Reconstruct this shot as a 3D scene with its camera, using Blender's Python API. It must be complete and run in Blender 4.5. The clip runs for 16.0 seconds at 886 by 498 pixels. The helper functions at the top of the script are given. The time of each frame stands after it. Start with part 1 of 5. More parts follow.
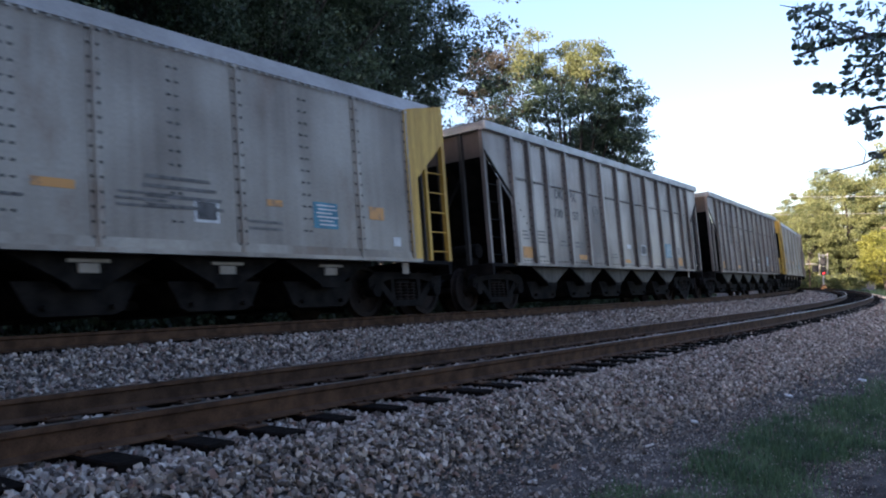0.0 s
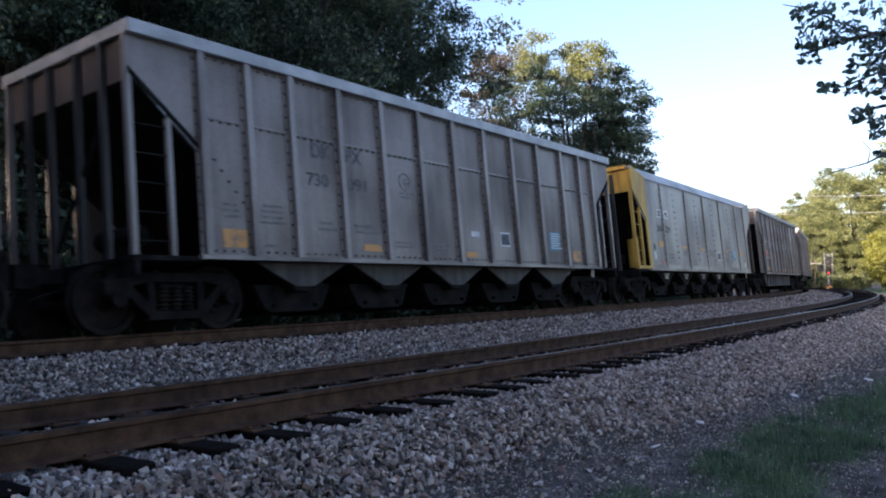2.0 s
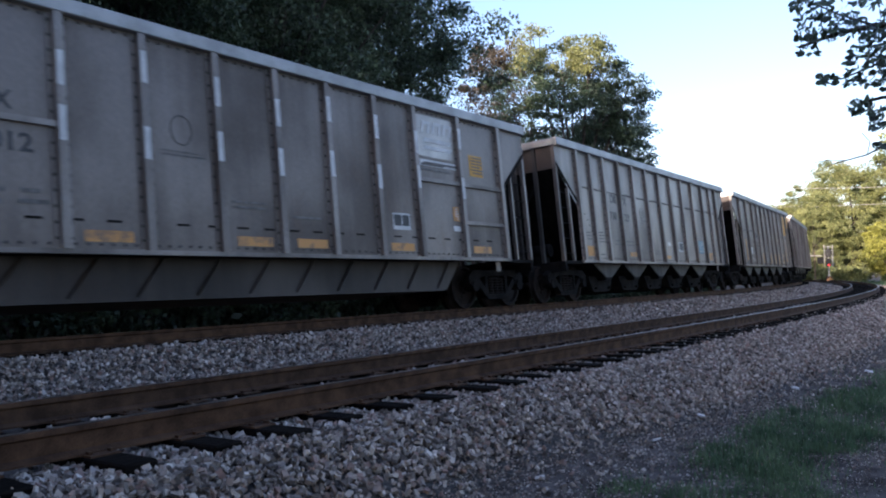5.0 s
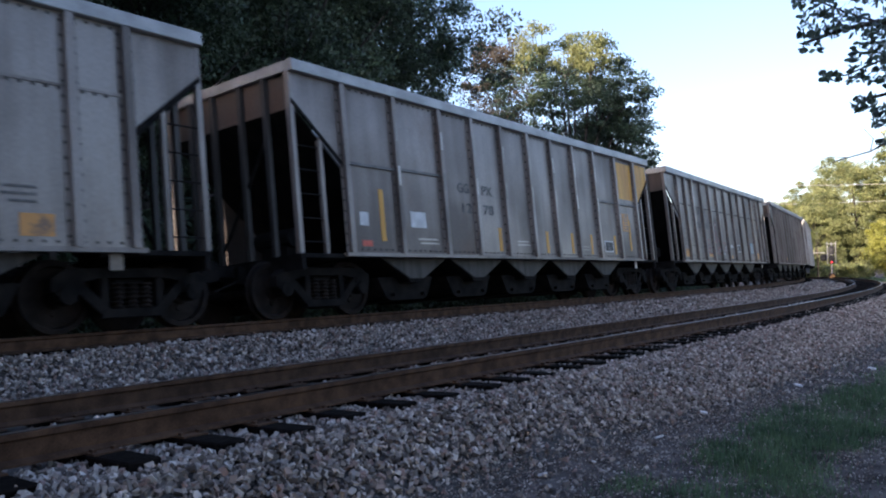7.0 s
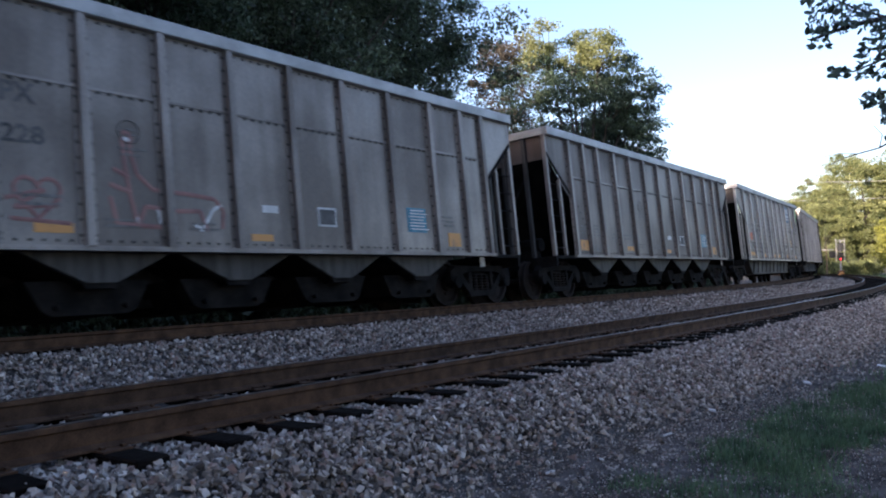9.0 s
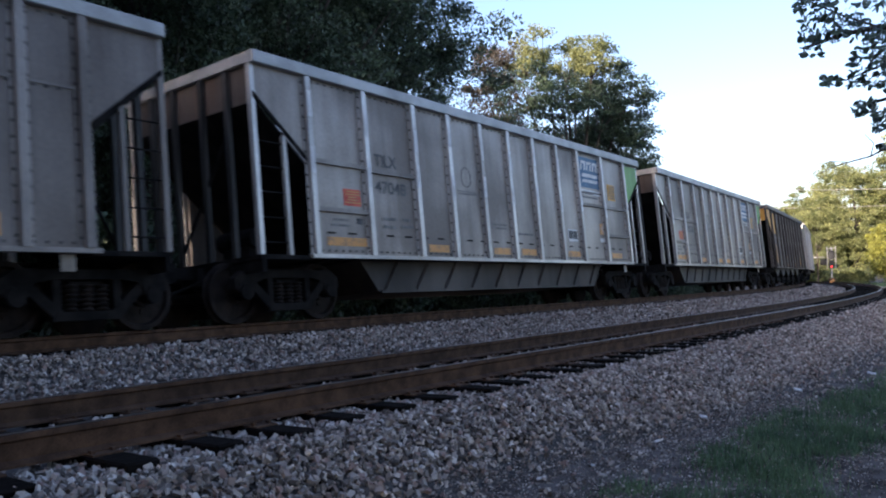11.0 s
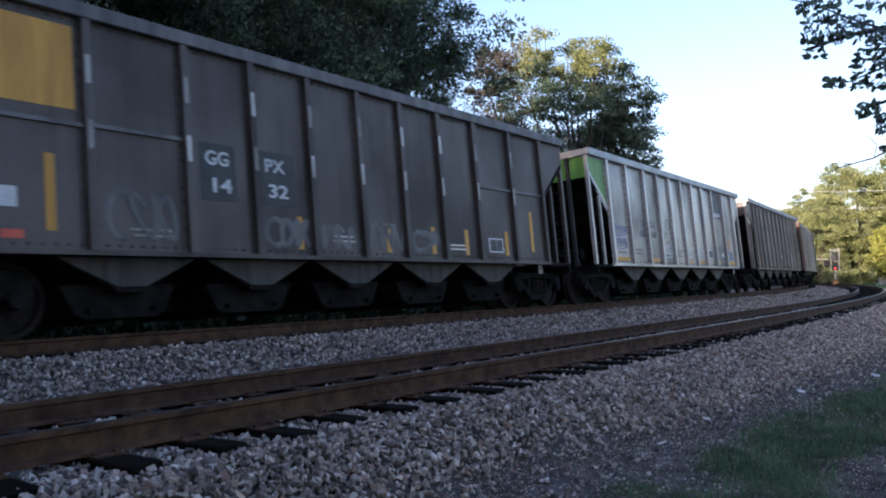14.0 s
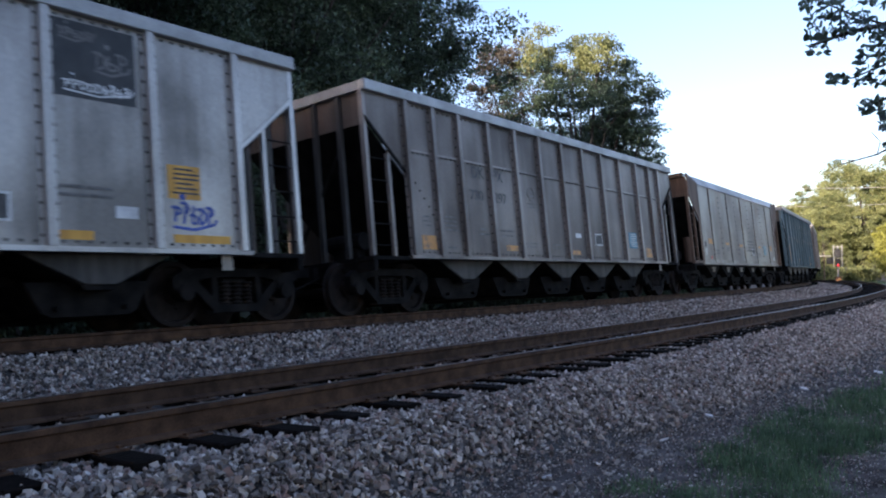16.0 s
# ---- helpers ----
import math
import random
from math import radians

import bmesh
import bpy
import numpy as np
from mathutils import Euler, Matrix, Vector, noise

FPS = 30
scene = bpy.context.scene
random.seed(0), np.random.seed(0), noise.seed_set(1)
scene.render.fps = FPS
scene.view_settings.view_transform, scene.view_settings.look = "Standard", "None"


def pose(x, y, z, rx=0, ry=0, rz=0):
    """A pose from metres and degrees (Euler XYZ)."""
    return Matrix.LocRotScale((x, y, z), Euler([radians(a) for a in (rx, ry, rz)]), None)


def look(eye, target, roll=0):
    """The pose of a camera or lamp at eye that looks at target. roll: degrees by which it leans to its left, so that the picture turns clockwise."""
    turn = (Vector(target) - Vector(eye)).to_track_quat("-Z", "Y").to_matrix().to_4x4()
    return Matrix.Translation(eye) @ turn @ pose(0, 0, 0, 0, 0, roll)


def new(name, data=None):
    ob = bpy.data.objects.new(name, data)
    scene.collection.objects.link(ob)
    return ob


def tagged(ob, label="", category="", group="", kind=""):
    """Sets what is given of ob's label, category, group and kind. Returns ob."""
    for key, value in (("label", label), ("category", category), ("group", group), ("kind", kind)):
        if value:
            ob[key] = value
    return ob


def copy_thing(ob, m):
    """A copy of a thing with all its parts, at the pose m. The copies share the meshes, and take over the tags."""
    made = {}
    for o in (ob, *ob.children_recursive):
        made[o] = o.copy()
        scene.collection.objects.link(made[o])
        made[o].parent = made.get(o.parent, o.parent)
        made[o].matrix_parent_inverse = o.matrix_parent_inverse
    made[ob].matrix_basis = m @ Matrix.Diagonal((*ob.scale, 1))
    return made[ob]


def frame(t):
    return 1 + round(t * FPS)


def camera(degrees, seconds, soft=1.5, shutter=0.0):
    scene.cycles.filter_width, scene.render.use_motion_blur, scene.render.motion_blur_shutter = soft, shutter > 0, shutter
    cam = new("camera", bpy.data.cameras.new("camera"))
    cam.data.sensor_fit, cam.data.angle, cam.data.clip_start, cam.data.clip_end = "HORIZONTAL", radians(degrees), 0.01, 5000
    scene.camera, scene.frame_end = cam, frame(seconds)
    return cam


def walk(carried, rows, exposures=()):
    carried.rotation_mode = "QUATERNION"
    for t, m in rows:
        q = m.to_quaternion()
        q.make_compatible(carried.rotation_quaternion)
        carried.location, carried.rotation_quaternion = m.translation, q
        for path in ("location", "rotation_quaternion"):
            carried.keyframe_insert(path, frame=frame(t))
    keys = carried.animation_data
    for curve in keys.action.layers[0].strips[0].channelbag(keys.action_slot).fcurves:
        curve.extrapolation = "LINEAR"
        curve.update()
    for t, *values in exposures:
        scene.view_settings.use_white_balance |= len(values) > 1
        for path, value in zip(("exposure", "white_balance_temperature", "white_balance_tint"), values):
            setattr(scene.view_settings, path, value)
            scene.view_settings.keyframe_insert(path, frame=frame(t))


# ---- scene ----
TURNS = (
    (0.0, 92.187, -0.119, -0.289),
    (0.5, 92.181, 0.071, -0.248),
    (1.0, 92.250, 0.236, -0.198),
    (1.5, 92.293, 0.243, -0.064),
    (2.0, 92.335, 0.265, 0.011),
    (2.5, 92.360, 0.290, -0.104),
    (3.0, 92.337, 0.269, 0.067),
    (3.5, 92.243, 0.423, 0.039),
    (4.0, 92.150, 0.560, 0.012),
    (6.5, 91.841, 0.803, 0.087),
    (7.0, 91.825, 0.785, 0.202),
    (7.5, 91.779, 0.763, 0.380),
    (8.0, 91.628, 0.681, 0.439),
    (8.5, 91.601, 0.782, 0.726),
    (9.0, 91.685, 0.908, 0.713),
    (11.5, 92.077, 0.458, 0.116),
    (12.0, 92.116, 0.462, 0.098),
    (12.5, 92.112, 0.480, 0.154),
    (13.0, 92.098, 0.546, 0.264),
    (13.5, 92.098, 0.542, 0.283),
    (14.0, 92.153, 0.520, 0.388),
    (14.5, 92.182, 0.514, 0.331),
    (15.0, 92.160, 0.515, 0.217),
    (15.5, 92.009, 0.504, 0.380),
    (16.0, 91.931, 0.530, 0.561),
)

EYE = (0.0, 0.0, 0.741)
cam = camera(57.21, 16.0, soft=2.0, shutter=0.15)
walk(cam, [(t, pose(*EYE, rx, ry, rz)) for t, rx, ry, rz in TURNS], exposures=[(0.0, 1.4, 5620, 26), (16.0, 1.4, 5620, 26)])

# ---- sky and sun: a low evening sun behind the camera, mostly blocked by unseen trees added at its back ----
SUN_ELEV, SUN_AZ = radians(11), radians(220)
world = bpy.data.worlds.new("sky")
scene.world = world
world.use_nodes = True
sky = world.node_tree.nodes.new("ShaderNodeTexSky")
sky.sky_type, sky.sun_disc = "NISHITA", False
sky.sun_elevation, sky.sun_rotation = SUN_ELEV, SUN_AZ
sky.dust_density, sky.air_density = 2.0, 1.0
bg = world.node_tree.nodes["Background"]
world.node_tree.links.new(sky.outputs[0], bg.inputs[0])
bg.inputs[1].default_value = 0.15
sun_from = Vector((math.sin(SUN_AZ) * math.cos(SUN_ELEV), math.cos(SUN_AZ) * math.cos(SUN_ELEV), math.sin(SUN_ELEV)))
sun = new("sun", bpy.data.lights.new("sun", "SUN"))
sun.data.energy, sun.data.angle, sun.data.color = 5.0, radians(0.5), (1.0, 0.82, 0.56)
sun.matrix_world = look(sun_from * 50, (0, 0, 0))

# ---- materials ----
def material(name, low, high, rough=0.8, metal=0.0, scale=4.0, fine=60.0, stretch=(1, 1, 1), bump=0.15, island=0.0, rand=0.0, detail=6.0, through_light=0.0, gloss=0.5, spread=(0.35, 0.65)):
    """Two-scale noise colour between low and high, with fine relief. island / rand: brightness varied piece by piece / object by object."""
    m = bpy.data.materials.new(name)
    m.use_nodes = True
    nt = m.node_tree
    n, ln = nt.nodes, nt.links
    p = n["Principled BSDF"]
    co = n.new("ShaderNodeTexCoord")
    mp = n.new("ShaderNodeMapping")
    mp.inputs["Scale"].default_value = stretch
    info = n.new("ShaderNodeObjectInfo")
    sh = n.new("ShaderNodeVectorMath")
    sh.operation = "MULTIPLY_ADD"
    ln.new(info.outputs["Random"], sh.inputs[0])
    sh.inputs[1].default_value = (37.0, 19.0, 53.0)
    ln.new(co.outputs["Object"], sh.inputs[2])
    ln.new(sh.outputs[0], mp.inputs["Vector"])
    a, b = n.new("ShaderNodeTexNoise"), n.new("ShaderNodeTexNoise")
    a.inputs["Scale"].default_value, b.inputs["Scale"].default_value = scale, fine
    a.inputs["Detail"].default_value = detail
    b.inputs["Detail"].default_value = 3.0
    ln.new(mp.outputs[0], a.inputs["Vector"])
    ln.new(mp.outputs[0], b.inputs["Vector"])
    mix = n.new("ShaderNodeMath")
    mix.operation = "MULTIPLY_ADD"
    ln.new(b.outputs[0], mix.inputs[0])
    mix.inputs[1].default_value = 0.35
    ln.new(a.outputs[0], mix.inputs[2])
    ramp = n.new("ShaderNodeMapRange")
    ramp.inputs[1].default_value, ramp.inputs[2].default_value = spread[0] + 0.17, spread[1] + 0.17
    ln.new(mix.outputs[0], ramp.inputs[0])
    col = n.new("ShaderNodeMix")
    col.data_type = "RGBA"
    col.inputs[6].default_value, col.inputs[7].default_value = (*low, 1), (*high, 1)
    ln.new(ramp.outputs[0], col.inputs[0])
    out = col.outputs[2]
    for amount, node, socket in ((island, "ShaderNodeNewGeometry", "Random Per Island"), (rand, "ShaderNodeObjectInfo", "Random")):
        if amount:
            g = n.new(node)
            r = n.new("ShaderNodeMapRange")
            r.inputs[3].default_value, r.inputs[4].default_value = 1 - amount, 1 + amount
            ln.new(g.outputs[socket], r.inputs[0])
            hs = n.new("ShaderNodeHueSaturation")
            ln.new(r.outputs[0], hs.inputs["Value"])
            ln.new(out, hs.inputs["Color"])
            out = hs.outputs[0]
    ln.new(out, p.inputs["Base Color"])
    p.inputs["Specular IOR Level"].default_value = gloss
    p.inputs["Roughness"].default_value, p.inputs["Metallic"].default_value = rough, metal
    if bump:
        bp = n.new("ShaderNodeBump")
        bp.inputs["Strength"].default_value, bp.inputs["Distance"].default_value = bump, 0.02
        ln.new(mix.outputs[0], bp.inputs["Height"])
        ln.new(bp.outputs[0], p.inputs["Normal"])
    if through_light:
        tr = n.new("ShaderNodeBsdfTranslucent")
        ln.new(out, tr.inputs[0])
        ms = n.new("ShaderNodeMixShader")
        ms.inputs[0].default_value = through_light
        ln.new(p.outputs[0], ms.inputs[1])
        ln.new(tr.outputs[0], ms.inputs[2])
        ln.new(ms.outputs[0], n["Material Output"].inputs[0])
    return m

def weathered(name, grime, base, rust, rough=0.45, metal=0.35, rust_from=0.57, streak=0.3, rand=0.1):
    """Sheet metal or paint gone dull: broad soft patches, faint runs down the sheet, blotches of rust, fine dust."""
    m = bpy.data.materials.new(name)
    m.use_nodes = True
    n, ln = m.node_tree.nodes, m.node_tree.links
    p = n["Principled BSDF"]
    co, info, sh = n.new("ShaderNodeTexCoord"), n.new("ShaderNodeObjectInfo"), n.new("ShaderNodeVectorMath")
    sh.operation = "MULTIPLY_ADD"
    ln.new(info.outputs["Random"], sh.inputs[0])
    sh.inputs[1].default_value = (61.0, 17.0, 43.0)
    ln.new(co.outputs["Object"], sh.inputs[2])

    def noise(scale, stretch, detail, roughness=0.5):
        mp, t = n.new("ShaderNodeMapping"), n.new("ShaderNodeTexNoise")
        mp.inputs["Scale"].default_value = stretch
        ln.new(sh.outputs[0], mp.inputs["Vector"])
        ln.new(mp.outputs[0], t.inputs["Vector"])
        t.inputs["Scale"].default_value, t.inputs["Detail"].default_value, t.inputs["Roughness"].default_value = scale, detail, roughness
        return t.outputs[0]

    def span(value, a, b, lo=0.0, hi=1.0):
        r = n.new("ShaderNodeMapRange")
        for k, x in enumerate((a, b, lo, hi)):
            r.inputs[k + 1].default_value = x
        ln.new(value, r.inputs[0])
        return r.outputs[0]

    def mix(factor, a, b):
        c = n.new("ShaderNodeMix")
        c.data_type = "RGBA"
        ln.new(factor, c.inputs[0])
        for k, x in ((6, a), (7, b)):
            if isinstance(x, tuple):
                c.inputs[k].default_value = (*x, 1)
            else:
                ln.new(x, c.inputs[k])
        return c.outputs[2]

    broad, runs = noise(0.55, (1, 1, 0.8), 3), noise(1.5, (3.0, 3.0, 0.14), 4)
    spots, dust = noise(0.9, (1.0, 1.0, 0.45), 8, 0.68), noise(34, (1, 1, 0.6), 4)
    tone = n.new("ShaderNodeMath")
    tone.operation = "MULTIPLY_ADD"
    ln.new(runs, tone.inputs[0])
    tone.inputs[1].default_value = streak
    ln.new(broad, tone.inputs[2])
    colour = mix(span(tone.outputs[0], 0.36 + streak * 0.5, 0.62 + streak * 0.5), grime, base)
    colour = mix(span(spots, rust_from, rust_from + 0.2, 0.0, 0.75), colour, rust)
    for value in (span(dust, 0.3, 0.7, 0.88, 1.12), span(info.outputs["Random"], 0, 1, 1 - rand, 1 + rand)):
        hs = n.new("ShaderNodeHueSaturation")
        ln.new(value, hs.inputs["Value"])
        ln.new(colour, hs.inputs["Color"])
        colour = hs.outputs[0]
    ln.new(colour, p.inputs["Base Color"])
    ln.new(span(tone.outputs[0], 0.4, 0.8, rough + 0.1, rough - 0.08), p.inputs["Roughness"])
    p.inputs["Metallic"].default_value = metal
    bp = n.new("ShaderNodeBump")
    bp.inputs["Strength"].default_value, bp.inputs["Distance"].default_value = 0.25, 0.03
    ln.new(broad, bp.inputs["Height"])
    ln.new(bp.outputs[0], p.inputs["Normal"])
    return m


STREAK = (2.2, 2.2, 0.25)
M = {
    "alu": weathered("weathered_aluminium", (0.1, 0.08, 0.067), (0.2, 0.17, 0.148), (0.12, 0.075, 0.05), 0.5, 0.3, rand=0.12),
    "alu_mid": weathered("dull_aluminium", (0.155, 0.131, 0.112), (0.305, 0.27, 0.238), (0.17, 0.11, 0.076), 0.46, 0.35),
    "alu_bright": weathered("bright_aluminium", (0.175, 0.16, 0.142), (0.44, 0.405, 0.365), (0.19, 0.155, 0.125), 0.4, 0.45, rust_from=0.58),
    "alu_rib": weathered("aluminium_rib", (0.14, 0.12, 0.104), (0.28, 0.248, 0.222), (0.15, 0.1, 0.072), 0.5, 0.25),
    "chord": material("top_chord_aluminium", (0.3, 0.3, 0.29), (0.45, 0.45, 0.44), 0.5, 0.3, 2.0, 30, (1, 1, 1), 0.06),
    "cream": weathered("grimy_cream_grey_paint", (0.2, 0.168, 0.135), (0.35, 0.315, 0.265), (0.17, 0.092, 0.05), 0.48, 0.1, rust_from=0.53),
    "white": weathered("dirty_cream_top_plate", (0.3, 0.29, 0.265), (0.42, 0.41, 0.385), (0.25, 0.2, 0.15), 0.5, 0.1, rust_from=0.62),
    "dark": weathered("dark_weathered_steel", (0.046, 0.035, 0.029), (0.096, 0.077, 0.066), (0.08, 0.048, 0.033), 0.55, 0.15),
    "dusk": weathered("brown_grey_aluminium", (0.11, 0.09, 0.077), (0.225, 0.195, 0.175), (0.13, 0.082, 0.056), 0.45, 0.4),
    "end_brown": weathered("dark_brown_end_sheet", (0.04, 0.031, 0.025), (0.11, 0.088, 0.074), (0.11, 0.06, 0.036), 0.55, 0.1, rust_from=0.5),
    "rib_bright": weathered("bright_aluminium_rib", (0.34, 0.32, 0.295), (0.56, 0.535, 0.5), (0.3, 0.26, 0.22), 0.4, 0.4, rust_from=0.62),
    "white_spray": material("spray_paint_white", (0.66, 0.66, 0.66), (0.84, 0.84, 0.83), 0.5, 0.0, 4.0, 40, (1, 1, 1), 0.0),
    "trough": weathered("dark_brown_trough", (0.022, 0.018, 0.015), (0.055, 0.043, 0.036), (0.06, 0.036, 0.024), 0.65, 0.0),
    "sign_blue": material("faded_sign_blue", (0.02, 0.08, 0.16), (0.045, 0.14, 0.25), 0.5, 0.0, 4.0, 40, (1, 1, 1), 0.0),
    "teal": material("dull_teal_paint", (0.06, 0.1, 0.11), (0.13, 0.19, 0.2), 0.6, 0.1, 1.4, 22, STREAK, 0.1),
    "grey": material("grey_weathered_steel", (0.075, 0.07, 0.066), (0.17, 0.16, 0.152), 0.55, 0.25, 1.4, 22, STREAK, 0.08),
    "yellow": material("faded_yellow_paint", (0.4, 0.23, 0.03), (0.68, 0.43, 0.07), 0.6, 0.0, 2.0, 25, STREAK, 0.06),
    "orange_yellow": material("orange_yellow_paint", (0.5, 0.24, 0.03), (0.72, 0.38, 0.05), 0.55, 0.0, 2.0, 25, STREAK, 0.05),
    "green": material("bright_green_paint", (0.1, 0.26, 0.04), (0.16, 0.38, 0.07), 0.5, 0.0, 2.0, 25, STREAK, 0.05),
    "brown": material("rusty_brown_paint", (0.075, 0.042, 0.026), (0.16, 0.098, 0.06), 0.7, 0.0, 2.0, 25, STREAK, 0.1),
    # grime, taken down to near black to hold the shade under the cars
    "under": material("black_grimy_shaded_steel", (0.006, 0.006, 0.006), (0.02, 0.018, 0.017), 0.9, 0.0, 4.0, 40, (1, 1, 1), 0.15, gloss=0.1),
    # soot on rivets; on inner end posts and hopper plates, shade painted in
    "post": material("sooty_shaded_aluminium", (0.022, 0.02, 0.018), (0.07, 0.064, 0.058), 0.65, 0.1, 3.0, 30, STREAK, 0.08),
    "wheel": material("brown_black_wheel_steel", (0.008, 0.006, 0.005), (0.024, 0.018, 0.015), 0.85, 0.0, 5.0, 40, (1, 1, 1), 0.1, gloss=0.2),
    # near-black: the shade inside the open ends is put into this colour
    "slope": material("shaded_slope_sheet", (0.006, 0.006, 0.006), (0.018, 0.017, 0.016), 0.9, 0.0, 1.5, 20, STREAK, 0.1, gloss=0.15),
    "ink": material("faded_black_lettering", (0.035, 0.034, 0.034), (0.1, 0.096, 0.092), 0.6, 0.0, 6.0, 40, (1, 1, 1), 0.0),
    "print": material("faded_small_print", (0.08, 0.074, 0.068), (0.17, 0.158, 0.148), 0.6, 0.0, 9.0, 50, (1, 1, 1), 0.0),
    "white_decal": material("white_decal", (0.5, 0.5, 0.49), (0.7, 0.7, 0.69), 0.5, 0.0, 4.0, 40, (1, 1, 1), 0.0),
    "orange_decal": material("worn_orange_decal", (0.24, 0.15, 0.09), (0.62, 0.3, 0.08), 0.55, 0.0, 5.0, 30, (1, 1, 1), 0.0, spread=(0.3, 0.5)),
    "red_decal": material("red_decal", (0.5, 0.06, 0.03), (0.7, 0.12, 0.06), 0.5, 0.0, 4.0, 40, (1, 1, 1), 0.0),
    "blue_decal": material("blue_decal", (0.03, 0.15, 0.22), (0.06, 0.25, 0.34), 0.5, 0.0, 4.0, 40, (1, 1, 1), 0.0),
    "blue_paint": material("spray_paint_blue", (0.03, 0.06, 0.25), (0.06, 0.1, 0.4), 0.5, 0.0, 4.0, 40, (1, 1, 1), 0.0),
    "red_paint": material("spray_paint_dull_red", (0.2, 0.09, 0.08), (0.3, 0.15, 0.13), 0.6, 0.0, 4.0, 40, (1, 1, 1), 0.0),
    "rail": material("rusty_rail", (0.038, 0.021, 0.013), (0.098, 0.056, 0.033), 0.85, 0.0, 6.0, 70, (1, 1, 1), 0.25, gloss=0.2),
    "railhead": material("dull_rail_head", (0.1, 0.08, 0.062), (0.22, 0.19, 0.165), 0.34, 0.85, 6.0, 60, (1, 1, 1), 0.05),
    "tie": material("creosoted_wood", (0.003, 0.0028, 0.0026), (0.012, 0.01, 0.009), 0.95, 0.0, 6.0, 60, (1, 6, 6), 0.5, rand=0.3, gloss=0.04),
    # bed darker than its stones, to paint the shade in the gaps between them
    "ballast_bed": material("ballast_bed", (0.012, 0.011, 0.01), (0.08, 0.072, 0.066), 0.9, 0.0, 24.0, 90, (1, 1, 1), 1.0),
    "stone": material("crushed_granite", (0.06, 0.05, 0.043), (0.36, 0.315, 0.28), 0.85, 0.0, 7.0, 90, (1, 1, 1), 0.08, island=0.65),
    "dirt": material("packed_dirt", (0.026, 0.021, 0.019), (0.128, 0.112, 0.103), 0.95, 0.0, 3.0, 38, (1, 1, 1), 1.0, gloss=0.1),
    "grass": material("grass_blades", (0.05, 0.1, 0.05), (0.14, 0.215, 0.105), 0.7, 0.0, 2.0, 20, (1, 1, 1), 0.0, island=0.4, through_light=0.3),
    "bark": material("grey_brown_bark", (0.03, 0.025, 0.02), (0.11, 0.095, 0.08), 0.95, 0.0, 5.0, 40, (1, 1, 0.3), 0.6),
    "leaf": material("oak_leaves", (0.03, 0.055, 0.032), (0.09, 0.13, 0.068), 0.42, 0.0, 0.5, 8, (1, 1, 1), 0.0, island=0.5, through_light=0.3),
    "leaf_dark": material("dark_leaves", (0.045, 0.074, 0.044), (0.11, 0.15, 0.082), 0.42, 0.0, 0.4, 8, (1, 1, 1), 0.0, island=0.6, through_light=0.35),
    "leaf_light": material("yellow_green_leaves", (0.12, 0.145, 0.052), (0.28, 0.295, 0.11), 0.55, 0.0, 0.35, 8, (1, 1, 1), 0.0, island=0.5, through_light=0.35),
    "leaf_gold": material("lime_yellow_leaves", (0.18, 0.19, 0.03), (0.34, 0.34, 0.06), 0.6, 0.0, 0.35, 8, (1, 1, 1), 0.0, island=0.4, through_light=0.35),
    "leaf_brown": material("browning_leaves", (0.06, 0.052, 0.036), (0.14, 0.115, 0.078), 0.6, 0.0, 0.35, 8, (1, 1, 1), 0.0, island=0.5, through_light=0.35),
    "pole": material("sun_bleached_pole", (0.14, 0.1, 0.065), (0.26, 0.19, 0.13), 0.9, 0.0, 4.0, 40, (4, 4, 0.4), 0.3),
    "galv": material("galvanised_steel", (0.38, 0.37, 0.36), (0.56, 0.55, 0.53), 0.45, 0.3, 4.0, 40, (1, 1, 1), 0.05),
    "black": material("black_paint", (0.01, 0.01, 0.01), (0.03, 0.03, 0.03), 0.5, 0.0, 4.0, 40, (1, 1, 1), 0.0),
    "red_lamp": material("red_lamp", (0.5, 0.02, 0.02), (0.6, 0.03, 0.03), 0.4, 0.0, 4.0, 40, (1, 1, 1), 0.0),
    "litter": material("white_litter", (0.5, 0.5, 0.5), (0.75, 0.75, 0.76), 0.7, 0.0, 9.0, 40, (1, 1, 1), 0.1),
}

lamp = M["red_lamp"].node_tree.nodes["Principled BSDF"]
lamp.inputs["Emission Color"].default_value, lamp.inputs["Emission Strength"].default_value = (1.0, 0.05, 0.04, 1), 1.5

nt = M["stone"].node_tree
pick, ramp = nt.nodes.new("ShaderNodeNewGeometry"), nt.nodes.new("ShaderNodeValToRGB")
ramp.color_ramp.interpolation = "CONSTANT"
el = ramp.color_ramp.elements
el[0].position, el[0].color = 0.0, (0.052, 0.041, 0.034, 1)
el[1].position, el[1].color = 0.9, (0.6, 0.55, 0.5, 1)
for at, c in ((0.15, (0.135, 0.115, 0.1)), (0.32, (0.23, 0.2, 0.178)), (0.5, (0.28, 0.215, 0.178)), (0.6, (0.37, 0.333, 0.3)), (0.75, (0.26, 0.175, 0.15)), (0.82, (0.47, 0.42, 0.37))):
    el.new(at).color = (*c, 1)
nt.links.new(pick.outputs["Random Per Island"], ramp.inputs[0])
tone = [n for n in nt.nodes if n.bl_idname == "ShaderNodeMix"][0]
blend = nt.nodes.new("ShaderNodeMix")
blend.data_type, blend.blend_type = "RGBA", "MIX"
blend.inputs[0].default_value = 0.85
nt.links.new(tone.outputs[2], blend.inputs[6])
nt.links.new(ramp.outputs[0], blend.inputs[7])
